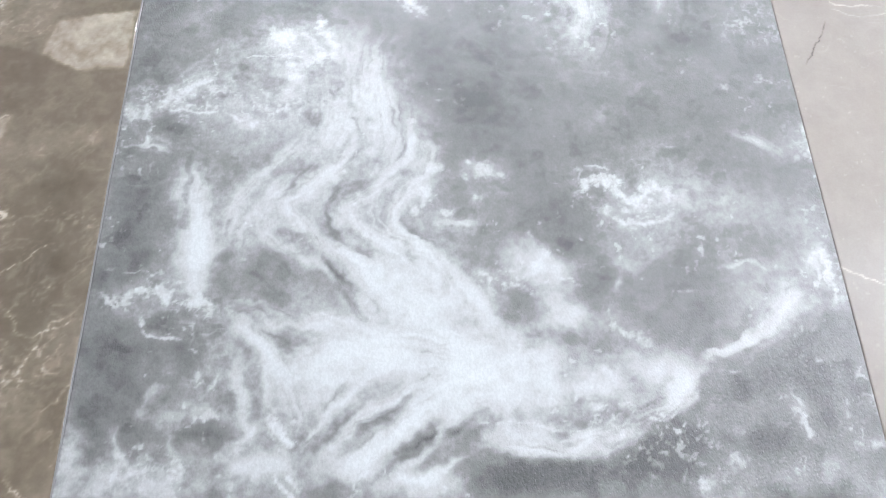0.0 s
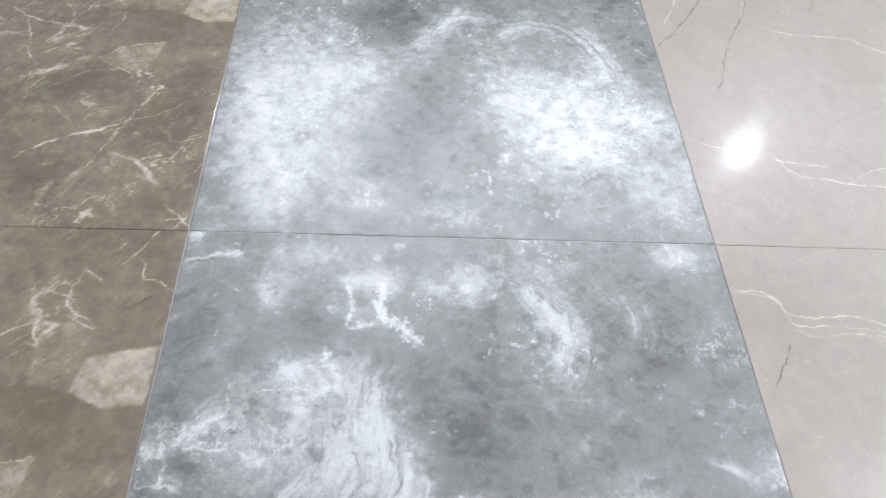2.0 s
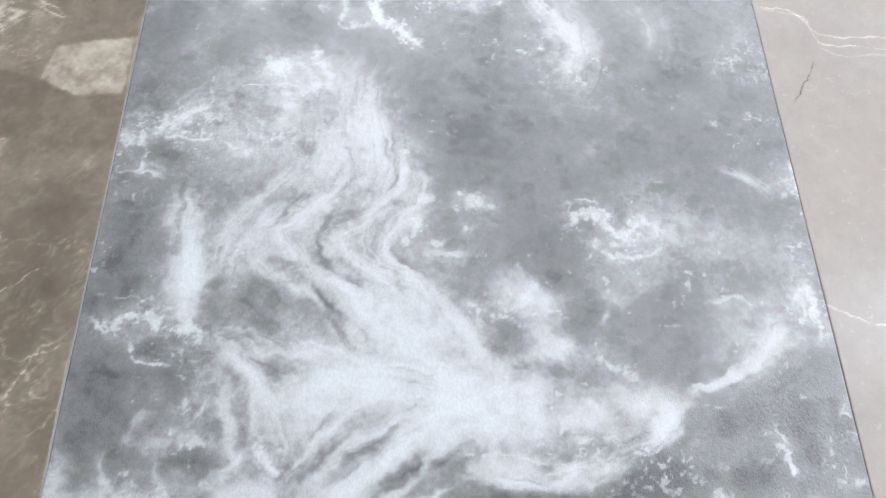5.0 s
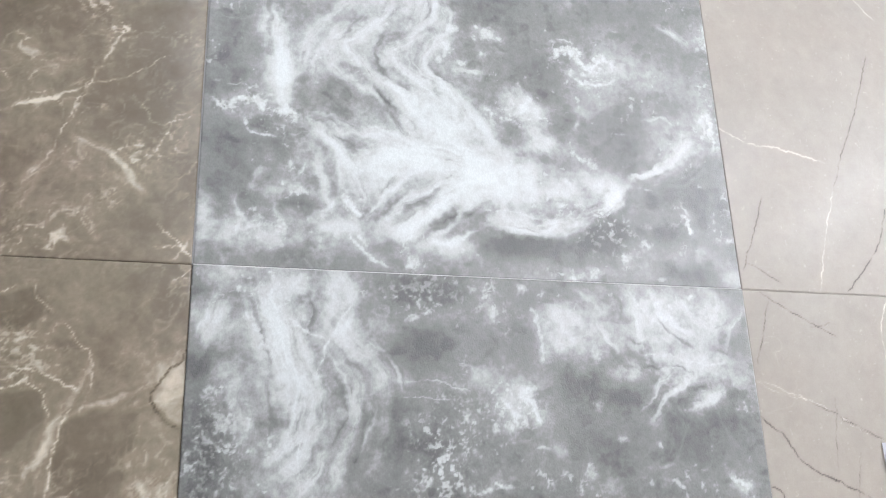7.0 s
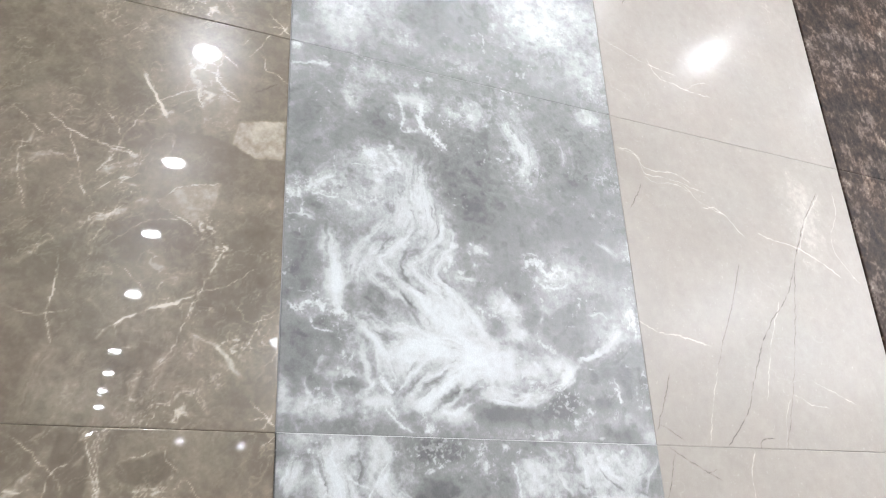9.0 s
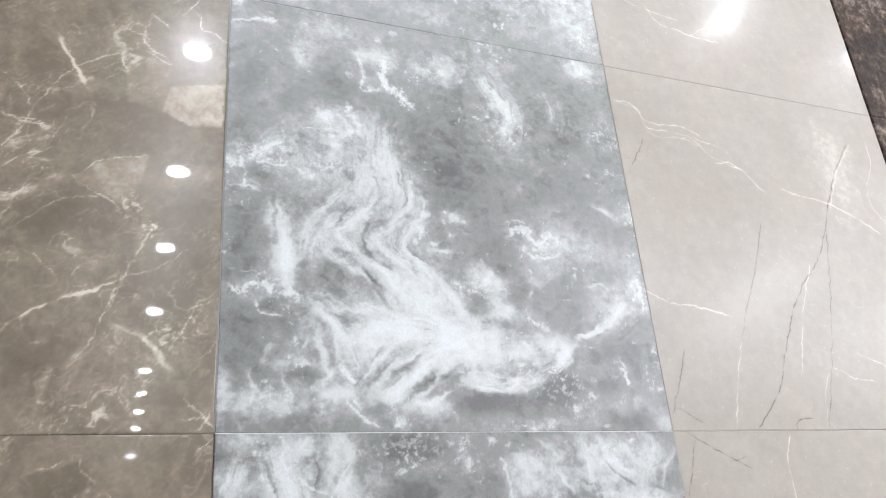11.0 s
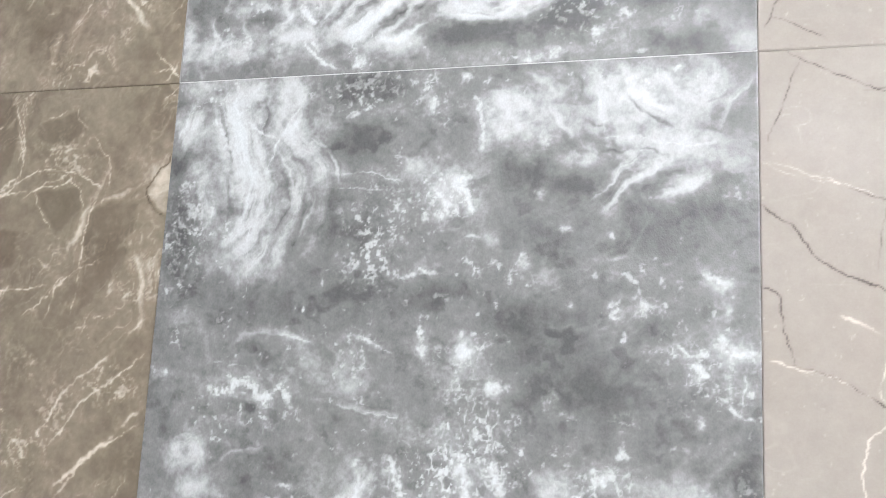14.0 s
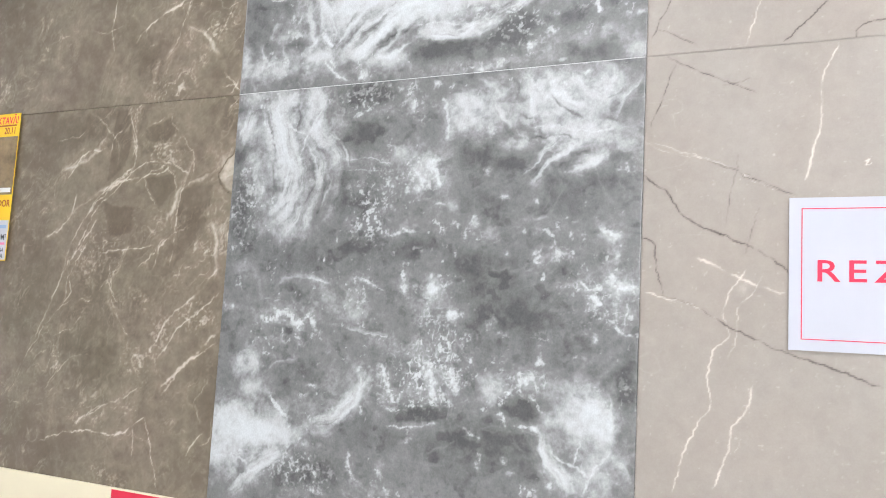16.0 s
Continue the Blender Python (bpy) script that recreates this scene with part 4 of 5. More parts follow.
def brown_base(p):
    """Brown ground with drifts, broken lighter zones and a web of hair veins."""
    u, v, s = p.x, p.y, p.seed
    p.tone += 0.40 + 0.13 * fbm(u / 110, v / 110, 5, s + 30, 0.6) + 0.07 * fbm(u / 14, v / 14, 4, s + 31, 0.6)
    zone = np.clip(0.55 + 0.7 * fbm(u / 90, v / 90, 3, s + 32), 0.1, 1)
    x, y = u + 14 * fbm(u / 40, v / 40, 3, s + 34), v + 14 * fbm(u / 40, v / 40, 3, s + 35)
    for scale, turn, amount, width in ((64, 1.0, 0.26, 0.035), (36, 0.75, 0.21, 0.05), (95, 1.9, 0.24, 0.02), (24, 1.15, 0.15, 0.07), (50, 0.35, 0.16, 0.035)):
        a, b = x * math.cos(turn) + y * math.sin(turn), y * math.cos(turn) - x * math.sin(turn)
        line = np.abs(fbm(a / (scale * 1.7), b / (scale * 0.6), 4, s + scale, 0.55))
        p.tone += amount * np.exp(-(line / width) ** 2) * zone * np.clip(0.45 + fbm(u / 25, v / 25, 3, s + turn), 0, 1)
    haze = np.clip(fbm(x / 30, y / 46, 4, s + 36, 0.6) - 0.25, 0, 1)
    p.tone += 0.22 * haze * zone


def brown_print_patch():
    p = Print(4, 3.0, 330)
    brown_base(p)
    vein(p, 3, 0.5, 345, 370, 373, 360, 404, 356)
    vein(p, 3.5, 0.75, 397, 485, 413, 459, 421, 446, 433, 421)
    vein(p, 1.6, 0.35, 382, 377, 394, 402, 418, 442, 454, 468, 470, 475)
    shard(p, 0.3, 530, 438, 597, 452, 596, 386, 556, 382, 523, 398)
    shard(p, 0.1, 470, 475, 527, 474, 530, 438, 523, 398, 485, 406)
    shard(p, 0.17, 432, 295, 466, 321, 511, 334, 503, 291, 494, 263)
    vein(p, 1.6, 0.4, 432, 295, 452, 314, 481, 327, 511, 334)
    vein(p, 2, 0.4, 432, 295, 461, 278, 483, 264)
    crumbs(p, 0.35, 498, 264, 18, 22)
    crumbs(p, 0.3, 519, 240, 12, 14)
    crumbs(p, 0.23, 572, 237, 26, 10)
    wisp(p, 6, 0.4, 354, 321, 384, 341, 414, 358)
    wisp(p, 5, 0.35, 362, 259, 394, 277, 432, 302)
    vein(p, 1.8, 0.35, 382, 377, 369, 344, 354, 321)
    vein(p, 3, 0.65, 380, 104, 403, 127, 421, 137, 457, 156, 488, 169)
    vein(p, 1.8, 0.4, 525, 245, 506, 197, 489, 155, 480, 128)
    vein(p, 1.4, 0.35, 488, 169, 537, 192, 567, 216)
    crumbs(p, 0.25, 554, 105, 27, 14)
    crumbs(p, 0.2, 577, 126, 19, 20)
    vein(p, 2.2, 0.55, 569, 39, 588, 20, 599, 4)
    vein(p, 2, 0.55, 580, 2, 593, 17, 598, 26)
    vein(p, 1.8, 0.5, 568, 16, 582, 18, 593, 17)
    wisp(p, 9, 0.35, 435, 76, 426, 46, 421, 20)
    wisp(p, 6, 0.3, 463, 98, 448, 52, 442, 40)
    crumbs(p, 0.2, 438, 29, 31, 15)
    crumbs(p, 0.17, 477, 472, 19, 33)
    vein(p, 1.6, 0.35, 502, 550, 495, 502, 527, 474)
    vein(p, 1.6, 0.3, 601, 168, 576, 146, 560, 105)
    vein(p, 1.4, 0.3, 381, 200, 404, 192, 425, 170)
    vein(p, 1.5, 0.3, 341, 428, 368, 402, 382, 377)
    wisp(p, 7, 0.25, 434, 552, 458, 503, 477, 464)
    cloud(p, -0.2, 415, 244, 40, 27)
    cloud(p, -0.2, 418, 63, 21, 29)
    cloud(p, -0.2, 565, 267, 26, 22)
    cloud(p, -0.15, 568, 187, 19, 41)
    vein(p, 2, 0.5, 287, 400, 326, 376, 370, 365, 401, 359)
    vein(p, 1.8, 0.4, 319, 375, 333, 333, 345, 287)
    vein(p, 3, 0.5, 397, 490, 410, 469)
    vein(p, 1.5, 0.4, 410, 471, 428, 426)
    vein(p, 1.6, 0.35, 240, 401, 267, 383, 288, 367)
    wisp(p, 5, 0.3, 253, 301, 286, 331, 322, 347)
    wisp(p, 4, 0.3, 320, 229, 290, 202, 269, 183)
    vein(p, 2, 0.45, 325, 208, 327, 164, 323, 121, 331, 91)
    crumbs(p, 0.25, 520, 237, 22, 13)
    wisp(p, 8, 0.3, 332, 95, 320, 53, 309, 1)
    cloud(p, 0.2, 345, 35, 29, 22)
    crumbs(p, 0.2, 544, 107, 29, 22)
    crumbs(p, 0.17, 519, 61, 21, 14)
    vein(p, 1.2, 0.3, 458, 78, 486, 154, 504, 195)
    vein(p, 1.3, 0.3, 348, 288, 378, 313, 410, 332)
    vein(p, 1.3, 0.3, 263, 366, 268, 304, 282, 260)
    vein(p, 1.2, 0.3, 374, 222, 417, 260, 471, 277)
    vein(p, 1.2, 0.3, 534, 167, 564, 140, 597, 155)
    wisp(p, 4, 0.25, 481, 123, 524, 98, 560, 64)
    vein(p, 1.3, 0.3, 275, 137, 311, 127, 345, 138)
    vein(p, 1.3, 0.3, 393, 296, 371, 253, 355, 220)
    vein(p, 1.6, 0.5, 537, 551, 552, 564, 559, 577, 571, 599)
    vein(p, 1.6, 0.5, 552, 564, 563, 552, 567, 534, 581, 528, 598, 516)
    vein(p, 1.6, 0.45, 519, 565, 531, 571, 542, 583)
    vein(p, 1.8, 0.5, 503, 545, 514, 534, 525, 524)
    vein(p, 1.4, 0.35, 470, 516, 487, 511, 502, 505, 513, 510)
    vein(p, 2, 0.45, 464, 492, 472, 487, 472, 465, 480, 450)
    vein(p, 1.4, -0.35, 554, 490, 567, 499, 582, 511)
    vein(p, 1.4, 0.4, 450, 448, 462, 457, 472, 462)
    vein(p, 1.4, 0.35, 497, 485, 511, 476, 527, 470)
    frayed(p, 0.14)
    return settled(p)


def brown_print_web():
    p = Print(5, 3.0, 330)
    brown_base(p)
    vein(p, 2, 0.4, 393, 577, 398, 503, 335, 454, 281, 384, 263, 328)
    vein(p, 2, 0.45, 335, 454, 415, 500, 473, 500, 515, 479)
    vein(p, 2, 0.4, 214, 215, 254, 300, 276, 352)
    vein(p, 3, 0.4, 468, 209, 501, 260, 551, 300, 587, 342)
    vein(p, 4, 0.45, 492, 154, 541, 197, 589, 243)
    crumbs(p, 0.23, 555, 266, 42, 33)
    crumbs(p, 0.2, 441, 192, 46, 33)
    crumbs(p, 0.2, 337, 348, 73, 55)
    crumbs(p, 0.23, 459, 518, 57, 36)
    cloud(p, 0.35, 584, 495, 15, 30)
    vein(p, 1.6, -0.5, 602, 522, 573, 480, 597, 448)
    wisp(p, 6, 0.35, 483, 419, 509, 481, 522, 515)
    wisp(p, 6, 0.3, 392, 259, 369, 294, 407, 375)
    cloud(p, -0.22, 335, 185, 83, 52)
    cloud(p, -0.2, 255, 566, 78, 39)
    wisp(p, 7, 0.3, 179, 442, 240, 489, 299, 535)
    vein(p, 1.6, 0.35, 193, 176, 248, 253, 296, 283)
    vein(p, 1.5, 0.4, 576, 80, 597, 94, 597, 122)
    vein(p, 2, 0.6, 248, 54, 292, 68, 324, 74, 361, 80, 399, 78, 429, 83, 448, 97, 472, 110)
    vein(p, 1.6, 0.5, 472, 109, 483, 74, 494, 44, 508, 1)
    vein(p, 2, 0.35, 447, 94, 453, 47)
    crumbs(p, 0.2, 395, 18, 31, 20)
    crumbs(p, 0.2, 427, 6, 25, 20)
    vein(p, 1.5, 0.5, 555, 59, 567, 83, 586, 100)
    vein(p, 1.4, 0.4, 318, 83, 348, 106, 378, 120)
    wisp(p, 4, 0.3, 208, 377, 262, 412, 325, 455, 388, 479)
    vein(p, 2, 0.4, 273, 272, 282, 325, 314, 377)
    vein(p, 1.8, 0.4, 283, 351, 329, 429, 349, 446)
    vein(p, 2, 0.4, 388, 558, 401, 505, 378, 471, 339, 437)
    vein(p, 1.6, 0.35, 406, 470, 451, 494, 483, 503)
    vein(p, 1.8, 0.35, 456, 335, 476, 377, 524, 401)
    vein(p, 2.3, 0.45, 484, 199, 523, 248, 567, 281, 590, 299)
    vein(p, 2, 0.4, 496, 144, 539, 194, 594, 230)
    crumbs(p, 0.2, 484, 239, 25, 40)
    crumbs(p, 0.17, 436, 286, 41, 25)
    vein(p, 1.5, 0.35, 324, 91, 385, 120, 464, 158)
    vein(p, 1.5, 0.3, 364, 343, 384, 276, 423, 228)
    wisp(p, 5, 0.25, 482, 410, 507, 459, 573, 490)
    vein(p, 1.4, 0.35, 496, 543, 521, 508, 517, 459)
    vein(p, 1.4, 0.3, 258, 220, 301, 239, 329, 274)
    vein(p, 1.3, 0.3, 589, 174, 565, 142, 579, 105)
    vein(p, 1.3, 0.35, 248, 135, 287, 179, 341, 199)
    vein(p, 1.3, 0.35, 305, 590, 357, 542, 364, 498)
    wisp(p, 4, 0.25, 561, 417, 582, 361, 583, 313)
    wisp(p, 5, 0.25, 238, 493, 304, 518, 352, 578)
    shard(p, -0.15, 343, 441, 405, 431, 404, 393, 361, 384)
    shard(p, -0.12, 351, 594, 380, 592, 389, 546, 380, 499, 343, 472, 349, 541)
    shard(p, -0.12, 417, 557, 469, 574, 486, 553, 455, 532, 419, 541)
    shard(p, -0.12, 427, 477, 484, 484, 487, 457, 458, 430)
    shard(p, 0.12, 575, 473, 600, 525, 604, 446)
    shard(p, -0.1, 500, 468, 565, 462, 555, 395, 502, 343)
    vein(p, 1.6, 0.4, 215, 547, 257, 552, 290, 564)
    vein(p, 1.8, 0.5, 257, 483, 277, 512, 294, 525, 328, 527)
    vein(p, 2, 0.55, 305, 413, 327, 441, 369, 470, 413, 480, 461, 488, 477, 507)
    vein(p, 1.6, 0.45, 423, 478, 436, 454, 453, 433)
    vein(p, 1.6, 0.4, 381, 587, 398, 538, 392, 511)
    vein(p, 1.5, 0.5, 347, 520, 353, 548, 367, 558)
    vein(p, 2, 0.5, 218, 381, 249, 402, 274, 425, 278, 454)
    vein(p, 1.6, 0.5, 506, 467, 500, 438, 496, 392, 493, 343)
    vein(p, 1.6, 0.45, 429, 335, 454, 358, 477, 381)
    vein(p, 1.8, 0.5, 345, 357, 394, 365, 456, 371)
    vein(p, 2.2, 0.45, 274, 337, 292, 361, 309, 385, 331, 412)
    vein(p, 1.5, 0.5, 271, 273, 287, 294, 283, 317)
    vein(p, 1.5, 0.4, 431, 564, 454, 575)
    vein(p, 1.5, 0.4, 468, 580, 474, 562, 488, 553)
    vein(p, 1.4, 0.45, 460, 492, 480, 484, 491, 457)
    vein(p, 1.5, 0.4, 449, 283, 457, 294)
    vein(p, 1.5, 0.45, 363, 318, 379, 296, 394, 277)
    vein(p, 1.4, 0.45, 304, 282, 338, 281)
    frayed(p, 0.14)
    return settled(p)


def beige_base(p):
    """Even beige ground with faint drifts and hair cracks."""
    u, v, s = p.x, p.y, p.seed
    p.tone += 0.52 + 0.05 * fbm(u / 120, v / 120, 4, s + 40) + 0.03 * fbm(u / 18, v / 18, 4, s + 41)
    line = np.abs(fbm(u / 80, v / 45, 3, s + 42))
    p.tone += 0.09 * np.exp(-(line / 0.025) ** 2) * np.clip(fbm(u / 60, v / 60, 2, s + 43), 0, 1)
    pits = fbm(u / 4.5, v / 4.5, 2, s + 44)
    p.tone += 0.12 * np.clip((pits - 0.85) / 0.2, 0, 1)


def beige_print_top():
    p = Print(6, 1.2, 380)
    beige_base(p)
    vein(p, 1.2, -0.61, 172, 605, 96, 496, 47, 420, 2, 370)
    vein(p, 1.6, 0.38, 95, 592, 56, 493, 26, 426)
    vein(p, 1.2, -0.51, 32, 579, 21, 538, 2, 513)
    vein(p, 1.1, -0.51, 210, 599, 159, 469, 117, 389, 72, 273)
    vein(p, 1.3, 0.26, 205, 599, 150, 454)
    vein(p, 1.1, -0.46, 326, 604, 268, 476)
    vein(p, 1.7, 0.42, 167, 434, 225, 415, 296, 412, 333, 391, 376, 369)
    vein(p, 1.7, 0.42, 108, 159, 137, 119, 172, 113, 199, 104, 265, 102)
    vein(p, 1.4, 0.26, 199, 104, 248, 133, 277, 132)
    vein(p, 1.6, 0.32, 22, 170, 99, 146, 182, 135)
    frayed(p, 0.05)
    return settled(p)


def beige_print_middle():
    p = Print(7, 1.2, 430)
    beige_base(p)
    vein(p, 1.3, -0.7, 513, 528, 451, 447, 415, 381, 362, 287, 291, 212, 242, 130, 205, 60, 150, 2)
    vein(p, 1.2, 0.26, 518, 526, 455, 445, 419, 379)
    vein(p, 1, -0.55, 251, 336, 225, 271, 175, 175, 156, 131)
    vein(p, 1.4, 0.38, 156, 131, 138, 91, 124, 52, 108, 0)
    vein(p, 1, -0.46, 401, 356, 371, 247, 324, 103, 281, 3)
    vein(p, 1.4, 0.32, 326, 103, 297, 61, 283, 11)
    vein(p, 1.7, 0.38, 189, 443, 231, 440, 281, 394)
    vein(p, 1.9, 0.45, 319, 407, 364, 399, 418, 392, 479, 367, 529, 340)
    vein(p, 1.9, 0.45, -2, 202, 40, 187, 83, 183, 150, 170)
    vein(p, 1.5, 0.38, 337, 271, 293, 185, 256, 80)
    vein(p, 1.6, 0.38, 323, 97, 369, 78, 405, 76)
    vein(p, 1.6, 0.35, 381, 121, 430, 104, 480, 84)
    vein(p, 1.5, 0.32, 562, 537, 559, 488, 525, 427, 533, 383, 578, 335)
    vein(p, 1.1, -0.65, 48, 115, 6, 22)
    vein(p, 1.1, -0.65, 219, -2, 226, 13, 256, 17)
    vein(p, 1, -0.38, 11, 33, 56, 9)
    vein(p, 1.6, 0.35, 8, 532, 51, 524, 65, 490, 123, 489, 203, 474)
    vein(p, 1.4, 0.32, 128, 481, 154, 480, 183, 454, 247, 432)
    vein(p, 1.5, 0.32, 257, 688, 304, 664, 363, 657, 408, 618, 500, 604)
    cloud(p, 0.2, 460, 455, 49, 100)
    vein(p, 1.7, 0.38, 8, 535, 43, 530, 61, 504, 91, 500, 137, 503, 175, 487)
    vein(p, 1.4, 0.32, 167, 469, 129, 481, 89, 475, 60, 483)
    vein(p, 1, -0.55, 48, 466, 35, 440, 17, 414)
    frayed(p, 0.05)
    return settled(p)


def beige_print_low():
    p = Print(8, 1.2, 430)
    beige_base(p)
    vein(p, 1.3, 0.26, -2, 497, 34, 480, 66, 475, 100, 459, 137, 440, 164, 430)
    vein(p, 1, -0.38, 66, 475, 100, 459, 137, 440, 164, 430)
    vein(p, 1.7, -0.74, 1, 455, 28, 435, 42, 414, 64, 398, 109, 378, 138, 363, 155, 346)
    vein(p, 1.4, -0.7, -1, 384, 15, 376, 18, 353, 25, 317)
    vein(p, 1.4, 0.38, 5, 321, 31, 314, 58, 306, 84, 292)
    vein(p, 1.6, -0.74, 84, 292, 107, 279, 156, 260, 200, 246, 244, 230)
    vein(p, 1, -0.46, 25, 317, 58, 306, 84, 292)
    vein(p, 2.2, 0.51, 61, 360, 87, 349, 113, 336, 141, 326, 157, 323)
    vein(p, 1.6, 0.48, 113, 347, 97, 323, 90, 296, 96, 273, 81, 257, 76, 226, 79, 200, 66, 175, 54, 148, 40, 100)
    vein(p, 1, 0.32, 130, 343, 120, 320, 106, 304, 104, 274, 96, 250)
    vein(p, 1.7, 0.48, 122, 222, 115, 195, 101, 175, 96, 145, 84, 110)
    vein(p, 1.2, 0.38, 110, 165, 105, 147)
    vein(p, 0.8, -0.32, 104, 477, 97, 438, 92, 402)
    vein(p, 0.8, -0.32, 126, 417, 112, 367)
    vein(p, 1.5, 0.45, 180, 489, 178, 466, 172, 447)
    cloud(p, 0.15, 111, 326, 6, 7)
    vein(p, 1.6, 0.45, 204, 596, 189, 560, 186, 504, 172, 448)
    vein(p, 1.2, -0.65, 24, 598, 70, 572, 121, 548)
    vein(p, 1.2, -0.55, 32, 587, 7, 515)
    vein(p, 1.5, 0.32, 5, 496, 36, 486, 73, 472)
    vein(p, 1.2, -0.38, 73, 472, 116, 453, 161, 430)
    crumbs(p, 0.7, 231, 464, 6, 4)
    vein(p, 0.9, -0.38, 86, 558, 115, 565)
    frayed(p, 0.05)
    return settled(p)


def dark_print():
    p = Print(9, 6.0, 140)
    p.tone += 0.36 + 0.22 * fbm(p.x / 60, p.y / 40, 4, 50) + 0.35 * fbm(p.x / 9, p.y / 13, 4, 51, 0.65)
    return settled(p)


# ---- tiles ----
def tile_mesh(name, tone, material):
    """A porcelain tile, front face towards -y, lower left corner at the origin, with a fine arris round the printed face."""
    n, side, deep, arris = len(tone), SIZE / 1000, 0.0095, 0.0005
    line = np.linspace(arris, side - arris, n)
    gx, gz = np.meshgrid(line, line)
    front = np.stack([gx, np.full_like(gx, -deep), gz], -1).reshape(-1, 3)
    k = np.arange(n)
    ring = np.concatenate([k, n - 1 + n * k[1:], n * n - 1 - k[1:], n * (n - 1) - n * k[1:-1]])
    rim = front[ring]
    edge = np.where(rim < arris * 1.01, 0.0, np.where(rim > side - arris * 1.01, side, rim))
    edge[:, 1] = -deep + arris
    back = edge.copy()
    back[:, 1] = 0.0
    m = len(ring)
    verts = np.concatenate([front, edge, back])
    i = (k[:-1, None] * n + k[None, :-1]).reshape(-1)
    faces = [np.stack([i, i + 1, i + n + 1, i + n], -1)]
    j, jn = np.arange(m), (np.arange(m) + 1) % m
    faces.append(np.stack([ring[jn], ring[j], n * n + j, n * n + jn], -1))
    faces.append(np.stack([n * n + jn, n * n + j, n * n + m + j, n * n + m + jn], -1))
    faces = np.concatenate(faces)
    me = bpy.data.meshes.new(name)
    me.vertices.add(len(verts))
    me.vertices.foreach_set("co", verts.astype(np.float32).ravel())
    me.loops.add(faces.size)
    me.loops.foreach_set("vertex_index", faces.astype(np.int32).ravel())
    me.polygons.add(len(faces))
    me.polygons.foreach_set("loop_start", np.arange(0, faces.size, 4, dtype=np.int32))
    me.update(calc_edges=True)
    t = np.concatenate([tone.ravel(), tone.ravel()[ring], tone.ravel()[ring]])
    me.attributes.new("tone", "FLOAT", "POINT").data.foreach_set("value", t.astype(np.float32))
    me.materials.append(material)
    return me


def hang_tile(mesh, x, z, proud, label, lean=0.0):
    ob = new("wall_tile", mesh)
    ob.matrix_world = pose(x + 0.00025, 0.0095 - proud, z + 0.00025, lean)
    return tagged(ob, label, "tile", "tiles of the display wall")


grey_top = tile_mesh("wall_tile", grey_print_and_glare_top(), GREY)
grey_mid = tile_mesh("wall_tile", grey_print_middle(), GREY)
grey_low = tile_mesh("wall_tile", grey_print_low(), GREY)
brown_a = tile_mesh("wall_tile", brown_print_patch(), BROWN)
brown_b = tile_mesh("wall_tile", brown_print_web(), BROWN)
beige_top = tile_mesh("wall_tile", beige_print_top(), BEIGE)
beige_mid = tile_mesh("wall_tile", beige_print_middle(), BEIGE)
beige_low = tile_mesh("wall_tile", beige_print_low(), BEIGE)
dark = tile_mesh("wall_tile", dark_print(), DARK_STONE)
PROUD = 0.0
grey_words = "grey porcelain tile with white cloudy marble swirls"
hang_tile(grey_top, 0, 2.2, PROUD + 0.0006, grey_words + " and painted-in lamp glare, below the painted wall")
hang_tile(grey_mid, 0, 1.6, PROUD + 0.0004, grey_words + ", textured glaze")
hang_tile(grey_low, 0, 1.0, PROUD + 0.0016, "darker grey porcelain tile with white crumbly marble marks, above the ledge")
for z, mesh, proud in ((2.2, brown_a, 0.0004), (1.6, brown_a, 0.0002), (1.0, brown_b, 0.0)):
    hang_tile(mesh, -0.6, z, PROUD + proud, "polished brown marble tile with thin pale veins")
for z, mesh, proud in ((2.2, beige_top, 0.0003), (1.6, beige_mid, 0.0002), (1.0, beige_low, 0.0)):
    hang_tile(mesh, 0.6, z, PROUD + proud, "glossy beige marble tile with fine cracks and veins")
for z in (2.2, 1.6, 1.0):
    hang_tile(dark, 1.203, z, PROUD + 0.002, "dark brown rough stone tile with pale flecks")

# ---- the wall behind the tiles, and the room ----
X0, X1, Y0 = -8.0, 9.5, -13.0


def setting(name, bm, material, label, category):
    return tagged(part(name, bm, material), label, category, "", "structure")


setting("wall_north", block(X0, X1, 0.0128, 0.2, 0.0, CEILING), PAINT, "sage grey painted wall behind the tile display", "wall")
setting("tile_backing", block(-0.6, 1.803, 0.0098, 0.0126, 1.0, 2.8), GLUE, "grey adhesive bed behind the tiles", "wall")
# White strip added in place of the lower tile's pale edge.
setting("joint_bead", block(0.0004, 0.5996, -0.0016, 0.006, 1.5995, 1.6003, 0.0002), PALE_EDGE, "thin white strip for the pale tile edge between two grey tiles", "grout")
setting("joint_bead", block(0.6004, 1.1996, -0.0006, 0.006, 2.1996, 2.2004), BEIGE_GROUT, "thin beige grout bead between two beige tiles", "grout")
setting("joint_bead", block(0.6004, 0.92, -0.0003, 0.006, 1.5996, 1.6004), BEIGE_GROUT, "thin beige grout bead between two beige tiles", "grout")
setting("joint_bead", block(0.0004, 0.5996, -0.0002, 0.006, 2.1994, 2.2002), GREY_GROUT, "thin grey grout bead between two grey tiles", "grout")
# Added cover strip: keeps the brown tiles' edges from catching the downlights.
setting("joint_bead", block(-0.0008, 0.0005, -0.0007, 0.006, 1.6, 2.8, 0.0002), GREY_GROUT, "thin grey bead added over the glinting edges between brown and grey tiles", "grout")
setting("wall_south", block(X0, X1, Y0 - 0.2, Y0, 0.0, CEILING), WHITE_PAINT, "plain white shop wall", "wall")
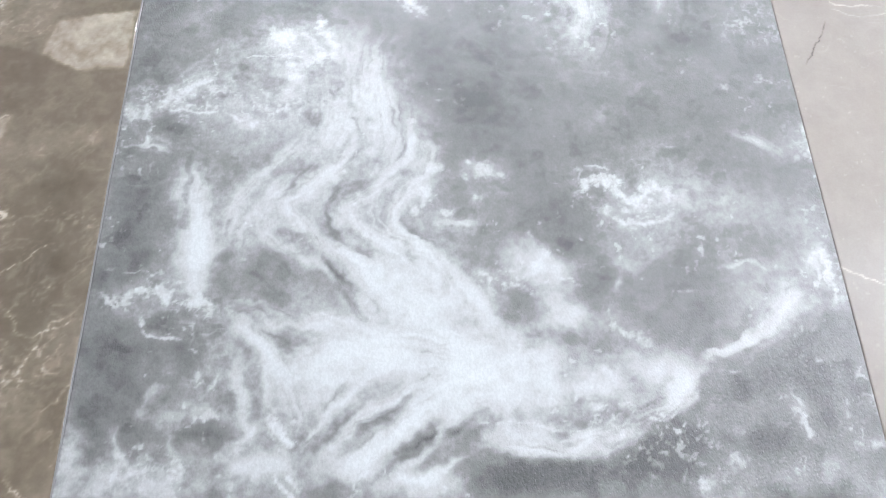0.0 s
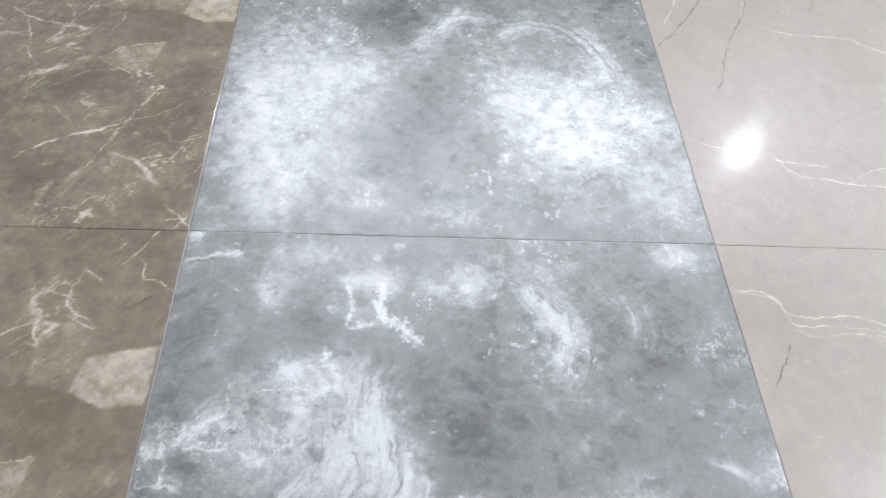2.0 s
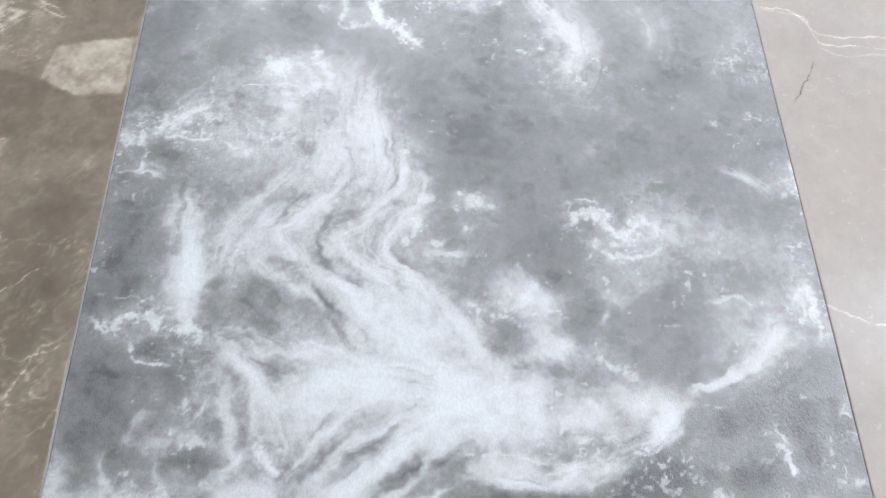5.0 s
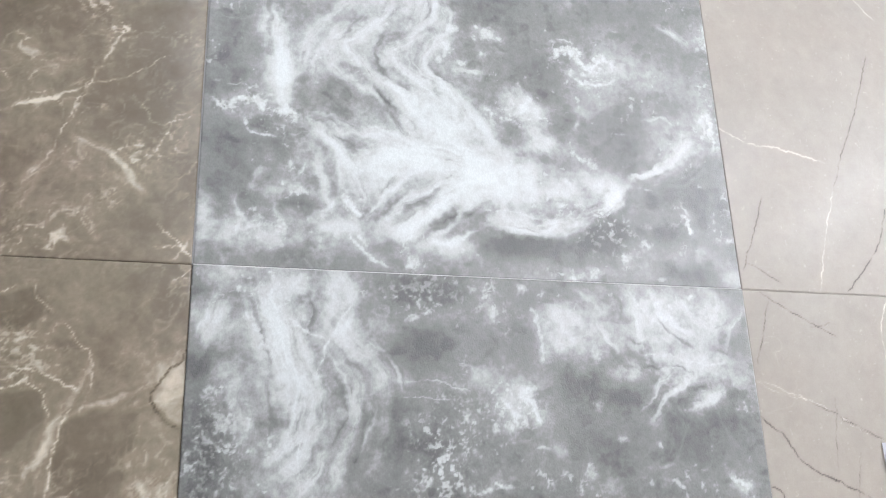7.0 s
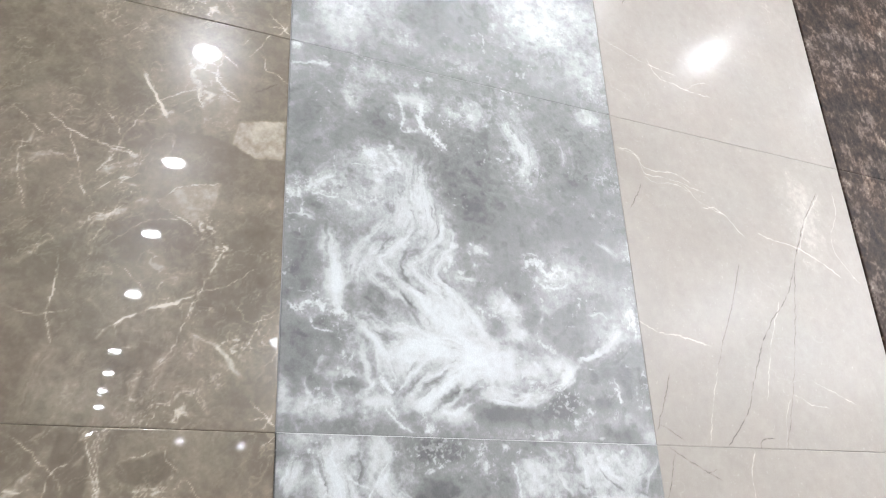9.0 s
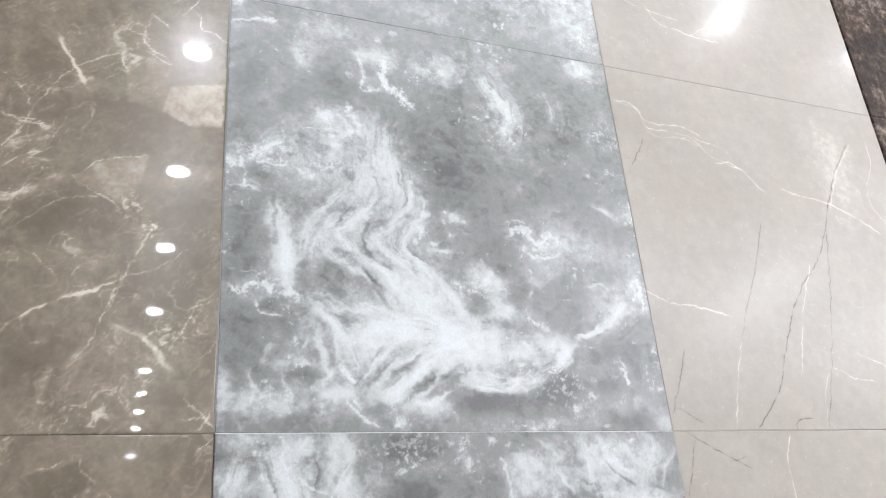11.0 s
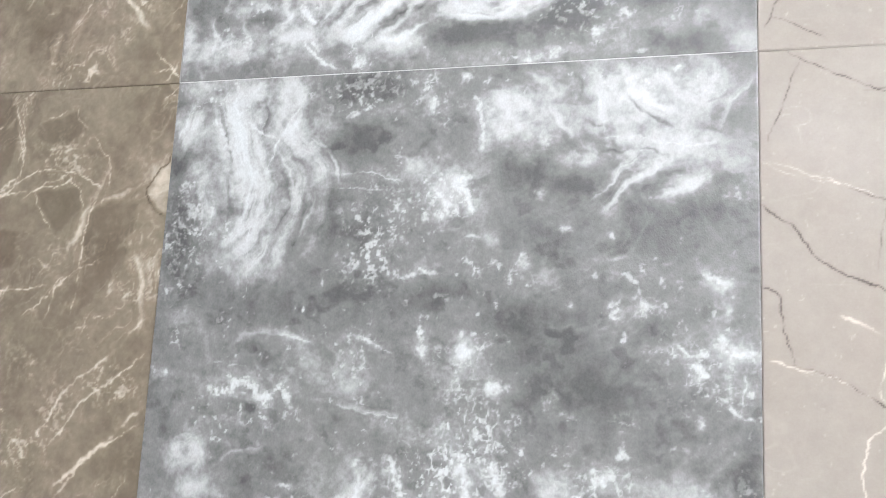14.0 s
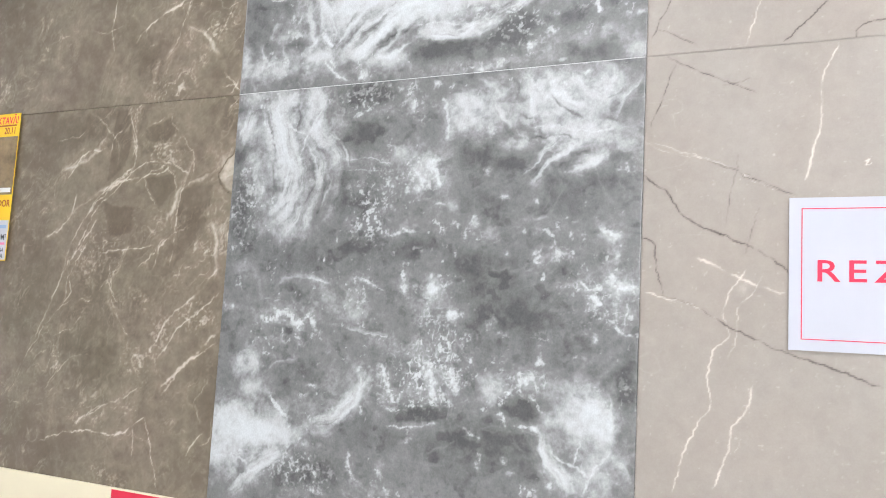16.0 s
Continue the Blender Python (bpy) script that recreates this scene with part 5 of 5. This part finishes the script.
setting("wall_east", block(X1, X1 + 0.2, Y0 - 0.2, 0.2, 0.0, CEILING), WHITE_PAINT, "plain white shop wall", "wall")
setting("wall_west", block(X0 - 0.2, X0, Y0 - 0.2, 0.2, 0.0, CEILING), WHITE_PAINT, "plain white shop wall", "wall")
setting("floor", block(X0 - 0.2, X1 + 0.2, Y0 - 0.2, 0.2, -0.2, 0.0), FLOOR, "pale polished shop floor", "floor")
setting("ceiling", block(X0 - 0.2, X1 + 0.2, Y0 - 0.2, 0.2, CEILING, CEILING + 0.2), CEILING_PAINT, "plain pale grey shop ceiling", "ceiling")
setting("ledge", block(-1.2, 1.8, -0.0085, -0.0022, 0.84, 1.003, 0.001), CREAM, "cream painted board that carries the tiles", "ledge")


# ---- ceiling lights ----
def downlight():
    base = new("downlight")
    ring = bmesh.new()
    for r0, r1, z0, z1 in ((0.044, 0.056, -0.004, -0.006), (0.056, 0.062, -0.006, 0.0)):
        a = bmesh.ops.create_circle(ring, radius=r0, segments=32)["verts"]
        b = bmesh.ops.create_circle(ring, radius=r1, segments=32)["verts"]
        for vs, z in ((a, z0), (b, z1)):
            bmesh.ops.translate(ring, vec=(0, 0, z), verts=vs)
        for k in range(32):
            ring.faces.new((a[k], b[k], b[(k + 1) % 32], a[(k + 1) % 32]))
    part("trim_ring", ring, METAL, base)
    part("diffuser", disc(0.044, -0.004), SPOT, base, "bright white lamp diffuser")
    return tagged(base, "round white recessed downlight, switched on", "downlight", "downlights of the shop ceiling")


first = downlight()
ROW = (-0.75, -1.42, -2.27, -3.1, -4.1, -5.5, -6.25, -6.95, -7.7, -9.3)
PLACES = [(0.05, y) for y in ROW] + [(x, -0.76) for x in (0.62, 1.17, 1.74, 2.4)] + [(1.12, -9.6), (1.93, -9.85)]
first.matrix_world = pose(PLACES[0][0], PLACES[0][1], CEILING)
for x, y in PLACES[1:]:
    copy_thing(first, pose(x, y, CEILING))


def light_panel():
    base = new("light_panel")
    part("frame", block(-0.26, 0.26, -1.0, 1.0, -0.012, -0.001, 0.002), METAL, base)
    part("diffuser", block(-0.235, 0.235, -0.975, 0.975, -0.016, -0.0125), PANEL, base, "glowing white diffuser")
    return tagged(base, "long white ceiling light panel, switched on, some of them added as unseen fill", "light panel", "light panels of the shop ceiling")


panel = light_panel()
SLANT = 25.5
# The last five are added fill light, placed where no reflection shows them.
PANELS_AND_FILL = ((4.15, -3.50), (5.80, -4.1), (3.10, -3.5), (1.72, -5.6), (7.4, -4.9),
          (-6.0, -1.2), (4.4, -1.05), (5.6, -1.05), (6.8, -1.05), (8.0, -1.05))
panel.matrix_world = pose(PANELS_AND_FILL[0][0], PANELS_AND_FILL[0][1], CEILING, 0, 0, SLANT)
for x, y in PANELS_AND_FILL[1:]:
    copy_thing(panel, pose(x, y, CEILING, 0, 0, SLANT))


# ---- papers on the wall ----
FACE = -0.0012


def sheet(x0, x1, z0, z1, y, lift=0.0003):
    return block(x0, x1, y - lift, y, z0, z1)


sign = tagged(new("paper_sign"), "white paper sign reading REZERVĒTS in red, on a beige tile", "sign")
sign.location = (0.757, FACE, 1.264)
W, H = 0.295, 0.163
part("paper", sheet(0, W, 0, H, 0), PAPER, sign)
frame_bm = bmesh.new()
for x0, x1, z0, z1 in ((0.012, W - 0.012, H - 0.0125, H - 0.0115), (0.012, W - 0.012, 0.0115, 0.0125), (0.012, 0.013, 0.0125, H - 0.0125), (W - 0.013, W - 0.012, 0.0125, H - 0.0125)):
    other = sheet(x0, x1, z0, z1, -0.0003, 0.0002)
    tmp_mesh = bpy.data.meshes.new("line")
    other.to_mesh(tmp_mesh)
    other.free()
    frame_bm.from_mesh(tmp_mesh)
    bpy.data.meshes.remove(tmp_mesh)
part("printed_frame", frame_bm, RED_INK, sign, "thin red printed line")
lettering("word", "REZERVĒTS", 0.0325, 0.025, 0.0735, -0.0004, RED_INK, sign, "LEFT", 0, 0.247, 0.0003, "red printed capitals", 1.3)

card = tagged(new("price_tag"), "red and yellow price tag reading IEROBEŽOTS DAUDZUMS, on cream ledge", "price tag")
card.location = (-0.174, -0.0087, 0.864)
part("red_field", sheet(0, 0.138, 0.078, 0.137, 0), RED_CARD, card, "red printed field")
part("yellow_field", sheet(0, 0.138, 0.0, 0.078, 0), YELLOW, card, "yellow printed field")
lettering("word", "IEROBEŽOTS", 0.0165, 0.069, 0.1145, -0.0004, WHITE_INK, card, "CENTER", 0.12, 0.086, 0.0006, "white italic capitals")
lettering("word", "DAUDZUMS", 0.0165, 0.069, 0.0955, -0.0004, WHITE_INK, card, "CENTER", 0.12, 0.083, 0.0006, "white italic capitals")

offer = tagged(new("price_tag"), "yellow price tag reading ĪPAŠAIS PIEDĀVĀJUMS, on cream ledge", "price tag")
offer.location = (-0.004, -0.0087, 0.864)
part("yellow_field", sheet(0, 0.16, 0.0, 0.137, 0), YELLOW, offer, "yellow printed field")
part("white_field", sheet(0.004, 0.156, 0.004, 0.119, -0.0003), PAPER, offer, "white printed field")
lettering("word", "ĪPAŠAIS PIEDĀVĀJUMS", 0.0125, 0.08, 0.1235, -0.0004, BROWN_INK, offer, "CENTER", 0.15, 0.142, 0.0002, "red brown italic capitals")

poster = tagged(new("poster"), "yellow, brown and white sale poster on the brown tiles", "poster")
poster.location = (-0.598, FACE - 0.004, 1.343)
PW, PH = 0.128, 0.259
part("yellow_field", sheet(0, PW, 0.0, PH, 0), YELLOW, poster, "yellow printed sheet")
part("photo", sheet(0.0, PW - 0.002, 0.115, 0.218, -0.0003), PHOTO, poster, "brown printed picture of stone")
part("white_field", sheet(0.0, PW - 0.002, 0.002, 0.070, -0.0003), PAPER, poster, "white printed field")
lettering("word", "LIKTAVĀ!", 0.018, PW - 0.004, 0.241, -0.0004, RED_INK, poster, "RIGHT", 0, 0, 0.0003, "red printed capitals")
lettering("word", "20.11", 0.016, PW - 0.008, 0.223, -0.0004, BROWN_INK, poster, "RIGHT", 0, 0, 0.0002, "red brown numbers")
lettering("word", "ADOR", 0.017, PW - 0.004, 0.094, -0.0004, BROWN_INK, poster, "RIGHT", 0, 0, 0.0003, "red brown capitals")
lettering("word", "M²", 0.014, PW - 0.004, 0.036, -0.0006, DARK_INK, poster, "RIGHT", 0, 0, 0.0002, "dark printed letters")
lettering("word", "64", 0.010, PW - 0.008, 0.015, -0.0006, DARK_INK, poster, "RIGHT", 0, 0, 0.0002, "dark printed letters")
lettering("word", "TA", 0.010, PW - 0.008, 0.005, -0.0006, DARK_INK, poster, "RIGHT", 0, 0, 0.0002, "dark printed letters")
part("printed_bar", sheet(PW - 0.06, PW - 0.006, 0.119, 0.127, -0.0006), WHITE_INK, poster, "white printed bar")
part("printed_bar", sheet(PW - 0.04, PW - 0.006, 0.056, 0.062, -0.0006), BLUE_INK, poster, "pale blue printed bar")
part("printed_bar", sheet(PW - 0.05, PW - 0.006, 0.0275, 0.0315, -0.0006), PINK_INK, poster, "pink printed bar")
part("printed_bar", sheet(PW - 0.09, PW - 0.008, 0.2365, 0.239, -0.0003), BROWN_INK, poster, "dark printed bar")
